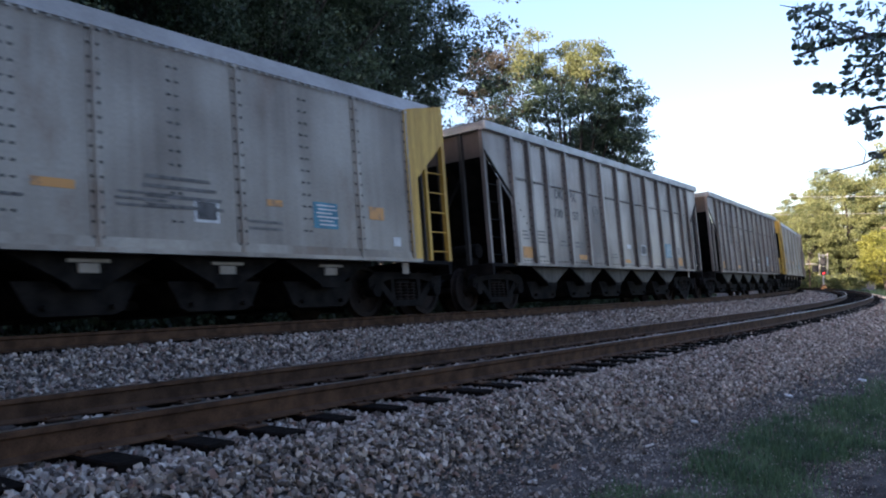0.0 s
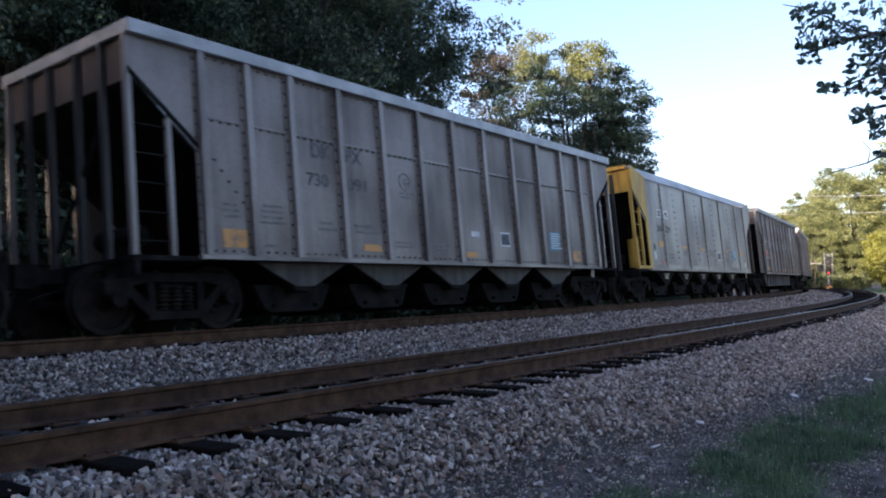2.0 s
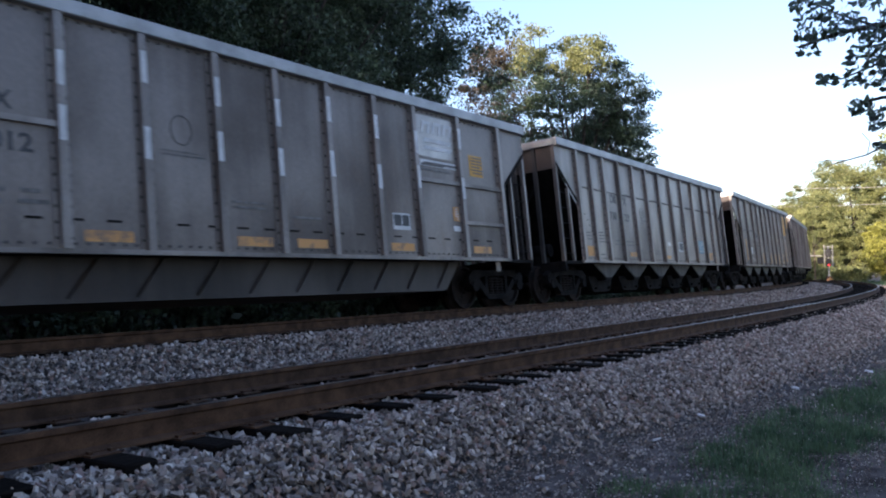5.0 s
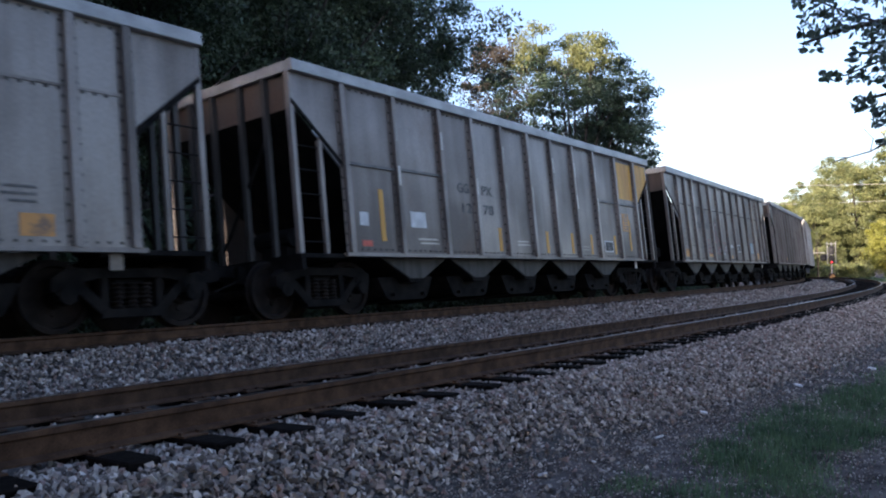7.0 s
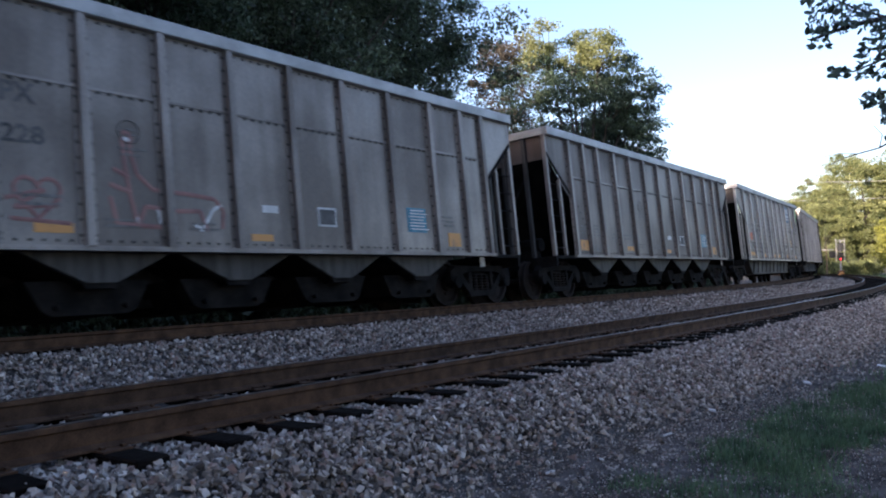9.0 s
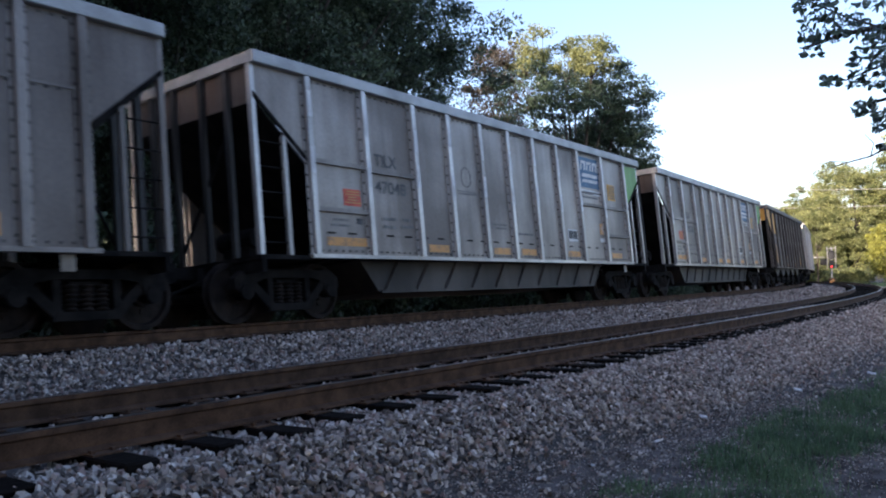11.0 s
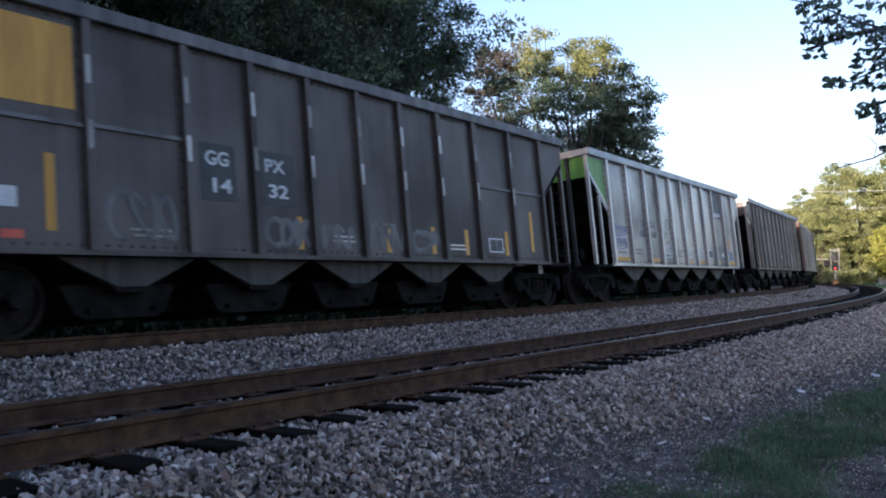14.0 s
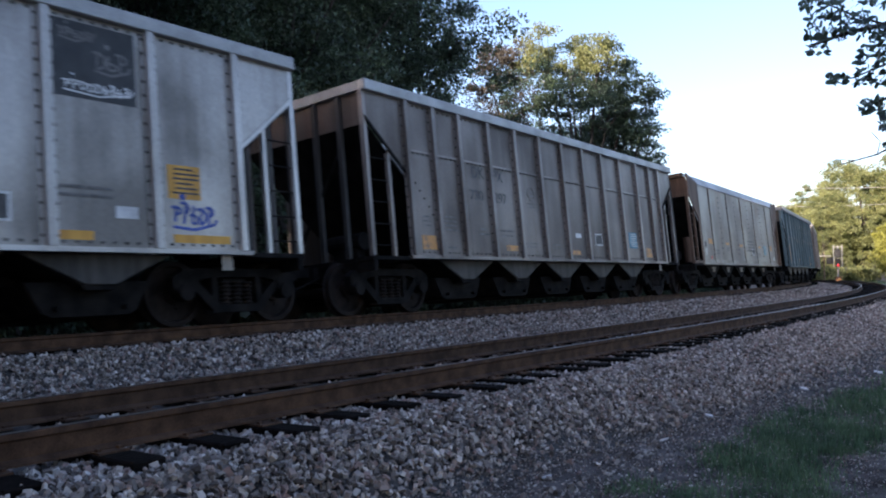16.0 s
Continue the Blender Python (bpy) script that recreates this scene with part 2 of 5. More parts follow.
nt.links.new(blend.outputs[2], nt.nodes["Principled BSDF"].inputs["Base Color"])

# ---- the line: a gentle left curve, s runs away from the camera, u to the camera's side of the far track ----
X0, Y0, PHI, K0, K1 = -5.0156, 10.8551, 0.6279, -0.00122, -0.00007
_s = np.linspace(-260, 420, 6801)
_p = np.cumsum(K0 + K1 * np.clip(_s, -5, 40)) * 0.1
_p += PHI - np.interp(0, _s, _p)
_x = np.cumsum(np.sin(_p)) * 0.1
_y = np.cumsum(np.cos(_p)) * 0.1
_x += X0 - np.interp(0, _s, _x)
_y += Y0 - np.interp(0, _s, _y)
CANT, CANT_N, DN, DZN = -0.0953, -0.0233, 4.933, -0.146


def ground_at(s, u):
    """World x, y at s along and u beside the far track."""
    x, y, p = np.interp(s, _s, _x), np.interp(s, _s, _y), np.interp(s, _s, _p)
    return x + np.cos(p) * u, y - np.sin(p) * u


def on_track(s, near=False):
    """Frame on a track's centre at rail-top height: x along the line, y away from the camera's side, z up."""
    p = float(np.interp(s, _s, _p))
    x, y = ground_at(s, DN if near else 0.0)
    z, c = (DZN, CANT_N) if near else (0.0, CANT)
    return Matrix.Translation((float(x), float(y), z)) @ Matrix.Rotation(math.pi / 2 - p, 4, "Z") @ Matrix.Rotation(c, 4, "X")


BED_U = (-7.0, -4.6, -2.6, -1.75, -1.3, 1.3, 1.75, 2.45, 3.1, 3.63, 4.3, 4.5, 5.3, 5.5, 6.22, 6.5, 7.0, 7.5, 8.2)
BED_Z = (-0.86, -0.8, -0.5, -0.4, -0.36, -0.11, -0.12, -0.27, -0.36, -0.41, -0.4, -0.365, -0.365, -0.39, -0.375, -0.38, -0.53, -0.74, -0.84)


def foot(s):
    """How far out the ballast shoulder reaches the dirt."""
    return np.interp(s, (0.4, 2.0, 3.3, 6.2, 12.0), (7.0, 7.25, 7.42, 7.62, 7.8))


def bed_z(u, s=4.0):
    return np.interp(np.where(np.asarray(u) > 6.4, 6.4 + (u - 6.4) * 1.1 / (foot(s) - 6.4), u), BED_U, BED_Z)


# ---- mesh helpers ----
def part(name, bm, mat, parent=None, label=""):
    me = bpy.data.meshes.new(name)
    bm.to_mesh(me)
    bm.free()
    return place(name, me, mat, parent, label)


def place(name, me, mat, parent=None, label="", m=None):
    if not me.materials:
        me.materials.append(M[mat])
    ob = new(name, me)
    ob.parent = parent
    if m is not None:
        ob.matrix_basis = m
    if label:
        ob["label"] = label
    return ob


def mesh(name, bm):
    me = bpy.data.meshes.new(name)
    bm.to_mesh(me)
    bm.free()
    return me


def box(bm, x0, x1, y0, y1, z0, z1, m=None):
    v = [bm.verts.new(m @ Vector((x, y, z)) if m else (x, y, z)) for x in (x0, x1) for y in (y0, y1) for z in (z0, z1)]
    for f in ((0, 1, 3, 2), (4, 6, 7, 5), (0, 4, 5, 1), (2, 3, 7, 6), (0, 2, 6, 4), (1, 5, 7, 3)):
        bm.faces.new([v[i] for i in f])


def slab(bm, ring, y0, y1):
    """A plate with the outline ring of (x, z), from y0 to y1."""
    a = [bm.verts.new((x, y0, z)) for x, z in ring]
    b = [bm.verts.new((x, y1, z)) for x, z in ring]
    bm.faces.new(a)
    bm.faces.new(b[::-1])
    for i in range(len(ring)):
        j = (i + 1) % len(ring)
        bm.faces.new((a[i], b[i], b[j], a[j]))
    bmesh.ops.recalc_face_normals(bm, faces=bm.faces)


def tube(bm, a, b, r0, r1=None, n=8, caps=True):
    a, b = Vector(a), Vector(b)
    r1 = r0 if r1 is None else r1
    q = (b - a).to_track_quat("Z", "Y")
    rings = []
    for c, r in ((a, r0), (b, r1)):
        rings.append([bm.verts.new(c + q @ Vector((r * math.cos(2 * math.pi * i / n), r * math.sin(2 * math.pi * i / n), 0))) for i in range(n)])
    for i in range(n):
        bm.faces.new((rings[0][i], rings[0][(i + 1) % n], rings[1][(i + 1) % n], rings[1][i]))
    if caps:
        bm.faces.new(rings[0][::-1])
        bm.faces.new(rings[1])


def lathe(bm, profile, m, n=24):
    """Turn a profile of (radius, y) about the y axis."""
    rings = []
    for r, y in profile:
        rings.append([bm.verts.new(m @ Vector((r * math.cos(2 * math.pi * i / n), y, r * math.sin(2 * math.pi * i / n)))) for i in range(n)])
    for a, b in zip(rings, rings[1:]):
        for i in range(n):
            bm.faces.new((a[i], b[i], b[(i + 1) % n], a[(i + 1) % n]))


def bulk(name, verts, faces):
    """A mesh from numpy arrays: verts (n, 3), faces (m, k)."""
    me = bpy.data.meshes.new(name)
    k = faces.shape[1]
    me.vertices.add(len(verts))
    me.vertices.foreach_set("co", np.ascontiguousarray(verts, np.float32).ravel())
    me.loops.add(faces.size)
    me.loops.foreach_set("vertex_index", np.ascontiguousarray(faces, np.int32).ravel())
    me.polygons.add(len(faces))
    me.polygons.foreach_set("loop_start", np.arange(0, faces.size, k, dtype=np.int32))
    me.update(calc_edges=True)
    me.shade_flat()
    return me


def lettering(word, height):
    """A flat mesh of a word in the built-in font, in the xz plane, from its lower left corner."""
    cu = bpy.data.curves.new(word, "FONT")
    cu.body, cu.size, cu.extrude, cu.offset = word, height * 1.38, 0.0015, 0.006
    ob = bpy.data.objects.new(word, cu)
    me = bpy.data.meshes.new_from_object(ob)
    bpy.data.objects.remove(ob)
    me.transform(Matrix.Rotation(math.pi / 2, 4, "X"))
    return me


# ---- ground, ballast and the two tracks ----
rng = np.random.default_rng(7)
bm = bmesh.new()
v = [bm.verts.new(p) for p in ((-1500, -900, -0.8), (1500, -900, -0.8), (1500, 2600, -0.8), (-1500, 2600, -0.8))]
bm.faces.new(v)
tagged(part("ground", bm, "dirt"), "packed grey-brown dirt ground beside the line", "ground", kind="structure")

ss = np.concatenate([np.arange(-40, 40, 0.4), np.arange(40, 170, 2.0)])
uu = np.concatenate([np.arange(-7, -1.4, 0.4), np.arange(-1.4, 8.77, 0.16)])
S, U = np.meshgrid(ss, uu, indexing="ij")
bx, by = ground_at(S, U)
bz = bed_z(U, S) + rng.normal(0, 0.012, S.shape) * (np.abs(U - 4) < 4.2) - 0.02
nu = len(uu)
idx = np.arange(len(ss) * nu).reshape(len(ss), nu)
quads = np.stack([idx[:-1, :-1], idx[1:, :-1], idx[1:, 1:], idx[:-1, 1:]], -1).reshape(-1, 4)[:, ::-1]
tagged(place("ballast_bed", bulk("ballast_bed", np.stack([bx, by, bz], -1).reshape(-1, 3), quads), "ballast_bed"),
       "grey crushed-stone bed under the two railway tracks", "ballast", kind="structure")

CUBE = np.array([(x, y, z) for x in (-1, 1) for y in (-1, 1) for z in (-1, 1)], float)
CUBE_F = np.array([(0, 1, 3, 2), (4, 6, 7, 5), (0, 4, 5, 1), (2, 3, 7, 6), (0, 2, 6, 4), (1, 5, 7, 3)])


tie_at = {}
for near in (False, True):
    r2 = random.Random(3 + near)
    tie_at[near] = [(-24.0 + 0.22 * near + 0.61 * k + r2.uniform(-0.04, 0.04), pose(0, r2.uniform(-0.04, 0.04), r2.uniform(-0.01, 0.006), 0, 0, r2.uniform(-2, 2))) for k in range(170)]
NEAR_TIES = np.array([s for s, _ in tie_at[True]])


def stones(name, spans, label):
    """Loose angular stones strewn over stretches (s0, s1, u0, u1, count, size)."""
    vs, n0 = [], 0
    for s0, s1, u0, u1, n, size in spans:
        s, u = rng.uniform(s0, s1, n), rng.uniform(u0, u1, n)
        on_tie = (np.min(np.abs(s[:, None] - NEAR_TIES[None]), 1) < 0.13) & (u > 3.6) & (u < 6.12 + rng.uniform(0, 0.14, n))
        strewn = (name == "pebble") | (u < foot(s) - 0.04 + rng.normal(0, 0.09, n)) | (rng.uniform(0, 1, n) < 0.05)
        s, u = s[~on_tie & strewn], u[~on_tie & strewn]
        n = len(s)
        x, y = ground_at(s, u)
        ext = size * rng.uniform(0.5, 1.15, (n, 1, 1)) * rng.uniform((0.8, 0.5, 0.3), (1.2, 0.9, 0.65), (n, 1, 3)) * 0.5
        c = CUBE[None] * ext * (1 + rng.uniform(-0.45, 0.2, (n, 8, 3)))
        q, _ = np.linalg.qr(rng.normal(size=(n, 3, 3)))
        c = np.einsum("nij,nkj->nki", q, c)
        c[..., 0] += x[:, None]
        c[..., 1] += y[:, None]
        c[..., 2] += (np.maximum(bed_z(u, s), -0.8) + rng.uniform(-0.03, 0.03, n) * min(1, size / 0.05))[:, None]
        vs.append(c.reshape(-1, 3))
        n0 += n
    f = (CUBE_F[None] + 8 * np.arange(n0)[:, None, None]).reshape(-1, 4)
    return tagged(place(name, bulk(name, np.concatenate(vs), f), "stone"), label, "gravel", kind="stuff")


stones("ballast_stone", ((-9, -2, 5.66, 7.3, 17000, 0.053), (-2, 6, 5.66, 7.7, 24500, 0.053), (6, 16, 5.66, 8.0, 18500, 0.057), (16, 40, 5.8, 8.0, 14000, 0.08), (40, 75, 6.05, 7.6, 4000, 0.11), (-3, 16, 7.0, 8.2, 2600, 0.04)),
       "grey and pinkish crushed ballast stones heaped beside the near track")
stones("ballast_stone", ((-6, 12, 1.35, 3.7, 23000, 0.052), (12, 34, 1.4, 3.7, 14000, 0.07), (34, 70, 1.4, 3.6, 4500, 0.11)),
       "grey crushed ballast stones between the two tracks")
stones("ballast_stone", ((-9, 25, 4.35, 5.5, 9000, 0.055), (-9, 25, 0.9, 1.5, 1800, 0.06), (-6, 30, -0.6, 0.6, 2500, 0.06)), "grey ballast stones between the rails")
stones("pebble", ((-9, 4, 6.95, 8.7, 9000, 0.024), (-2, 5, 6.95, 9.4, 17000, 0.015), (-2, 4, 8.4, 9.9, 3500, 0.02), (4, 14, 7.5, 9.5, 3600, 0.035), (14, 45, 7.5, 10.5, 4200, 0.055)), "small scattered stones on the dirt path")

RAIL = ((-0.037, -0.004), (-0.03, 0.0), (0.03, 0.0), (0.037, -0.004), (0.037, -0.036), (0.012, -0.05), (0.009, -0.15), (0.07, -0.172), (0.07, -0.186),
        (-0.07, -0.186), (-0.07, -0.172), (-0.009, -0.15), (-0.012, -0.05), (-0.037, -0.036))
tie_mesh = bmesh.new()
box(tie_mesh, -0.115, 0.115, -1.3, 1.3, -0.37, -0.195)
bmesh.ops.bevel(tie_mesh, geom=tie_mesh.edges[:], offset=0.012, segments=1, affect="EDGES")
tie_mesh = mesh("tie", tie_mesh)
plate_mesh = bmesh.new()
box(plate_mesh, -0.1, 0.1, -0.18, 0.18, -0.197, -0.184)
for a in (-0.07, 0.07):
    for b in (-0.11, 0.11):
        box(plate_mesh, a - 0.012, a + 0.012, b - 0.02, b + 0.02, -0.186, -0.165)
plate_mesh = mesh("tie_plate", plate_mesh)
for near in (False, True):
    track = tagged(new("railway_track"), "rusty steel rails on dark creosoted ties in grey ballast", "railway track", "tracks", "structure")
    for y in (-0.755, 0.755):
        bm, hd, prev, hp = bmesh.new(), bmesh.new(), None, None
        for s in np.concatenate([np.arange(-40, 60, 1.0), np.arange(60, 200, 2.0)]):
            m = on_track(s, near)
            ring = [bm.verts.new(m @ Vector((0, y + a, b))) for a, b in RAIL]
            top = [hd.verts.new(m @ Vector((0, y + a, 0.002))) for a in (-0.029, 0.029)]
            if prev:
                for i in range(len(RAIL)):
                    bm.faces.new((prev[i], ring[i], ring[(i + 1) % len(RAIL)], prev[(i + 1) % len(RAIL)]))
                hd.faces.new((hp[0], hp[1], top[1], top[0]))
            prev, hp = ring, top
        bmesh.ops.recalc_face_normals(bm, faces=bm.faces)
        rail = part("rail", bm, "rail", track)
        part("rail_head", hd, "railhead", rail, "worn shiny running surface")
    for s, j in tie_at[near]:
        tie = place("tie", tie_mesh, "tie", track, m=on_track(s, near) @ j)
        if near and -9 < s < 14:
            for y in (-0.755, 0.755):
                place("tie_plate", plate_mesh, "rail", tie, m=pose(0, y, 0))

# grass: a worn verge beside the path, and a strip of weeds far down the line
def grass(name, spans, label):
    vs, fs, n0 = [], [], 0
    for s0, s1, u0, u1, n, h in spans:
        s, u = rng.uniform(s0, s1, n), rng.uniform(u0, u1, n)
        k = noise_field(s, u) & ((s > 30) | verge(s, u))
        s, u = s[k], u[k]
        n = len(s)
        x, y = ground_at(s, u)
        a = rng.uniform(0, 2 * np.pi, n)
        hh = h * rng.uniform(0.4, 1.2, n)
        w = 0.003 + 0.014 * h
        d = np.stack([np.cos(a), np.sin(a), 0 * a], -1)
        lean = np.stack([-np.sin(a), np.cos(a), 0 * a], -1) * (hh * rng.uniform(0.1, 0.7, n))[:, None]
        b = np.stack([x, y, np.where((u < 8.7) & (s < 60), np.maximum(bed_z(u, s), -0.8), -0.8) - 0.01], -1)
        up = np.array([0, 0, 1.0]) * hh[:, None]
        q = np.stack([b - d * w, b + d * w, b + d * w * 0.6 + up * 0.6 + lean * 0.4, b - d * w * 0.6 + up * 0.6 + lean * 0.4, b + up * 0.95 + lean], 1)
        vs.append(q.reshape(-1, 3))
        i = n0 + 5 * np.arange(n)[:, None]
        fs.append(np.concatenate([i + [0, 1, 2], i + [0, 2, 3], i + [3, 2, 4]]))
        n0 += 5 * n
    return tagged(place(name, bulk(name, np.concatenate(vs), np.concatenate(fs)), "grass"), label, "grass", kind="stuff")


def noise_field(s, u):
    f = 0.6 * np.sin(0.9 * s + 0.6) * np.cos(2.1 * u - 0.5 * s) + 0.4 * np.sin(5.3 * s + 4.1 * u) + 0.3 * np.sin(11 * s - 7 * u) + rng.normal(0, 0.75, len(s))
    return f > -0.1


def verge(s, u):
    """The grown part of the verge: a ragged inner edge, and bare dirt where it is trodden."""
    wob = 0.1 * np.sin(3.1 * s + 1.0) + 0.07 * np.sin(7.7 * s) + rng.normal(0, 0.13, len(s))
    inner = np.interp(s, (-1.0, 0.2, 1.7, 2.9, 4.1, 6.1, 12.0), (8.45, 8.3, 8.02, 8.1, 8.2, 8.6, 9.0)) + wob
    outer = np.interp(s, (-1.0, 0.1, 1.7, 2.3, 3.2, 4.5), (9.1, 9.12, 8.92, 9.2, 9.9, 14.0)) + wob
    tuft = np.hypot(s + 0.3, (u - 7.95) * 1.2) < 0.16 + np.abs(rng.normal(0, 0.12, len(s)))
    return ((u > inner) & (u < outer)) | tuft | (rng.uniform(0, 1, len(s)) < 0.012)


grass("grass", ((-1.2, 3.0, 7.85, 9.5, 26000, 0.075), (-0.9, 0.4, 7.5, 8.4, 2600, 0.04), (0.5, 3.0, 8.1, 9.2, 5000, 0.12), (3, 9, 7.9, 10.5, 26000, 0.1), (4, 9, 8.4, 10.5, 3500, 0.16), (9, 30, 8.6, 13, 14000, 0.13)),
      "thin green grass on the worn verge")
grass("weeds", ((30, 75, 10, 30, 9000, 0.35), (84, 112, 7.5, 40, 16000, 0.7), (70, 90, 9, 34, 6000, 0.5)), "sunlit weeds at the foot of the distant trees")
bm = bmesh.new()
for s, u, w in ((-0.4, 7.36, 0.04), (1.4, 7.57, 0.045), (2.7, 7.56, 0.035), (5.4, 7.9, 0.05), (-5.1, 7.7, 0.03), (8.0, 8.4, 0.06), (0.2, 7.5, 0.03)):
    x, y = ground_at(s, u)
    z = float(bed_z(u, s)) + 0.03
    m = Matrix.Translation((float(x), float(y), max(z, -0.78))) @ Euler((0.3, 0.2, s * 7)).to_matrix().to_4x4()
    box(bm, -w, w, -w * 0.6, w * 0.6, -0.008, 0.008, m)
tagged(part("litter", bm, "litter"), "scraps of white litter on the dirt", "litter", kind="stuff")

# ---- the coal train ----
LEN, TOP, SILL, SHOULDER = 14.75, 3.99, 0.97, 3.74
BAY = 1.1
MESH = {}


def cached(key, build):
    """The mesh of that key, built once."""
    if key not in MESH:
        bm = bmesh.new()
        build(bm)
        MESH[key] = mesh(key[0], bm)
    return MESH[key]


def side_sheet(bm, y0, y1, top):
    slab(bm, ((0.02, top), (0.02, 3.36), (BAY, 2.46), (BAY, SILL), (LEN - BAY, SILL), (LEN - BAY, 2.46), (LEN - 0.02, 3.36), (LEN - 0.02, top)), y0, y1)


def rib_mesh(bm, wide=0.06, deep=0.085, z1=TOP - 0.17):
    box(bm, -wide, wide, -deep, 0, SILL + 0.012, z1)
    bmesh.ops.bevel(bm, geom=[e for e in bm.edges if abs(e.verts[0].co.z - e.verts[1].co.z) > 1], offset=0.012, segments=1, affect="EDGES")
    box(bm, -wide - 0.05, wide + 0.05, -0.011, 0, SILL + 0.012, z1)
    n = len(bm.faces)
    for k in range(15):
        z = SILL + 0.12 + k * 0.185
        for x in (-wide - 0.028, wide + 0.028):
            box(bm, x - 0.016, x + 0.016, -0.026, -0.01, z, z + 0.034)
    bm.faces.ensure_lookup_table()
    for f in bm.faces[n:]:
        f.material_index = 1


def hopper_mesh(bm):
    slab(bm, ((-1.0, 0.94), (-0.24, 0.56), (-0.2, 0.5), (0.2, 0.5), (0.24, 0.56), (1.0, 0.94)), -1.26, 1.26)
    box(bm, -0.3, 0.3, -0.9, 0.9, 0.42, 0.52)


def gate_mesh(bm):
    """The black outlet under a hopper: frame, two doors leaning together, and the rods that swing them."""
    slab(bm, ((-0.82, 0.62), (-0.62, 0.26), (-0.5, 0.2), (0.5, 0.2), (0.62, 0.26), (0.82, 0.62)), -1.02, 1.02)
    for x in (-0.45, 0.45):
        tube(bm, (x, -1.1, 0.3), (x, 1.1, 0.3), 0.035, n=8)
    box(bm, -1.06, 1.06, -0.12, 0.12, 0.3, 0.42)


def hopper_plate_mesh(bm):
    slab(bm, ((-0.98, 0.935), (-0.2, 0.57), (0.2, 0.57), (0.98, 0.935)), -1.285, -1.262)


def tub_mesh(bm):
    slab(bm, ((2.5, 0.94), (2.95, 0.4), (11.8, 0.4), (12.3, 0.94)), -1.18, 1.18)
    for k in range(10):
        x = 3.1 + 0.93 * k
        tube(bm, (x, -1.2, 0.42), (x + 0.42, -1.2, 0.93), 0.025, n=4)
    box(bm, 3.0, 11.7, -1.21, -1.17, 0.37, 0.43)


def side_frame_mesh(bm):
    slab(bm, ((-1.08, 0.5), (-1.08, 0.66), (-0.9, 0.78), (0.9, 0.78), (1.08, 0.66), (1.08, 0.5), (0.78, 0.5), (0.66, 0.62), (0.44, 0.66), (-0.44, 0.66), (-0.66, 0.62), (-0.78, 0.5)), -0.09, 0.07)
    for sx in (-1, 1):
        slab(bm, ((sx * 0.86, 0.6), (sx * 0.7, 0.62), (sx * 0.28, 0.24), (sx * 0.42, 0.18)), -0.08, 0.06)
        slab(bm, ((sx * 0.44, 0.66), (sx * 0.34, 0.66), (sx * 0.34, 0.28), (sx * 0.44, 0.28)), -0.07, 0.05)
        tube(bm, (sx * 0.89, -0.13, 0.457), (sx * 0.89, 0.07, 0.457), 0.12, n=12)
        box(bm, sx * 0.89 - 0.15, sx * 0.89 + 0.15, -0.1, 0.08, 0.46, 0.64)
    slab(bm, ((-0.46, 0.16), (0.46, 0.16), (0.4, 0.27), (-0.4, 0.27)), -0.09, 0.07)


def spring_mesh(bm):
    prof = []
    for k in range(6):
        z = 0.27 + k * 0.058
        prof += [(0.06, z), (0.088, z + 0.012), (0.088, z + 0.03), (0.06, z + 0.042)]
    lathe(bm, prof, Matrix.Rotation(math.pi / 2, 4, "X"), 10)


def wheelset_mesh(bm):
    for sy in (-1, 1):
        f = pose(0, 0, 0) if sy > 0 else Matrix.Rotation(math.pi, 4, "Z")
        lathe(bm, ((0.09, 0.84), (0.13, 0.84), (0.15, 0.79), (0.37, 0.76), (0.39, 0.82), (0.455, 0.82), (0.457, 0.72), (0.48, 0.7), (0.48, 0.685), (0.4, 0.68), (0.15, 0.72), (0.09, 0.7)), f)
        for k in range(3):
            a = 2 * math.pi * k / 3
            box(bm, 0.2 * math.cos(a) - 0.03, 0.2 * math.cos(a) + 0.03, sy * 0.77, sy * 0.8, 0.2 * math.sin(a) - 0.03, 0.2 * math.sin(a) + 0.03)
    tube(bm, (0, -1.05, 0), (0, 1.05, 0), 0.085, n=12)


def coupler_mesh(bm):
    box(bm, -0.6, -0.05, -0.07, 0.07, 0.74, 0.92)
    slab(bm, ((-0.77, 0.68), (-0.6, 0.66), (-0.45, 0.7), (-0.45, 0.98), (-0.6, 1.0), (-0.77, 0.98)), -0.13, 0.02)
    box(bm, -0.74, -0.5, 0.02, 0.14, 0.68, 0.98)
    tube(bm, (-0.1, -0.35, 0.7), (-0.7, -0.3, 0.5), 0.02, n=6)


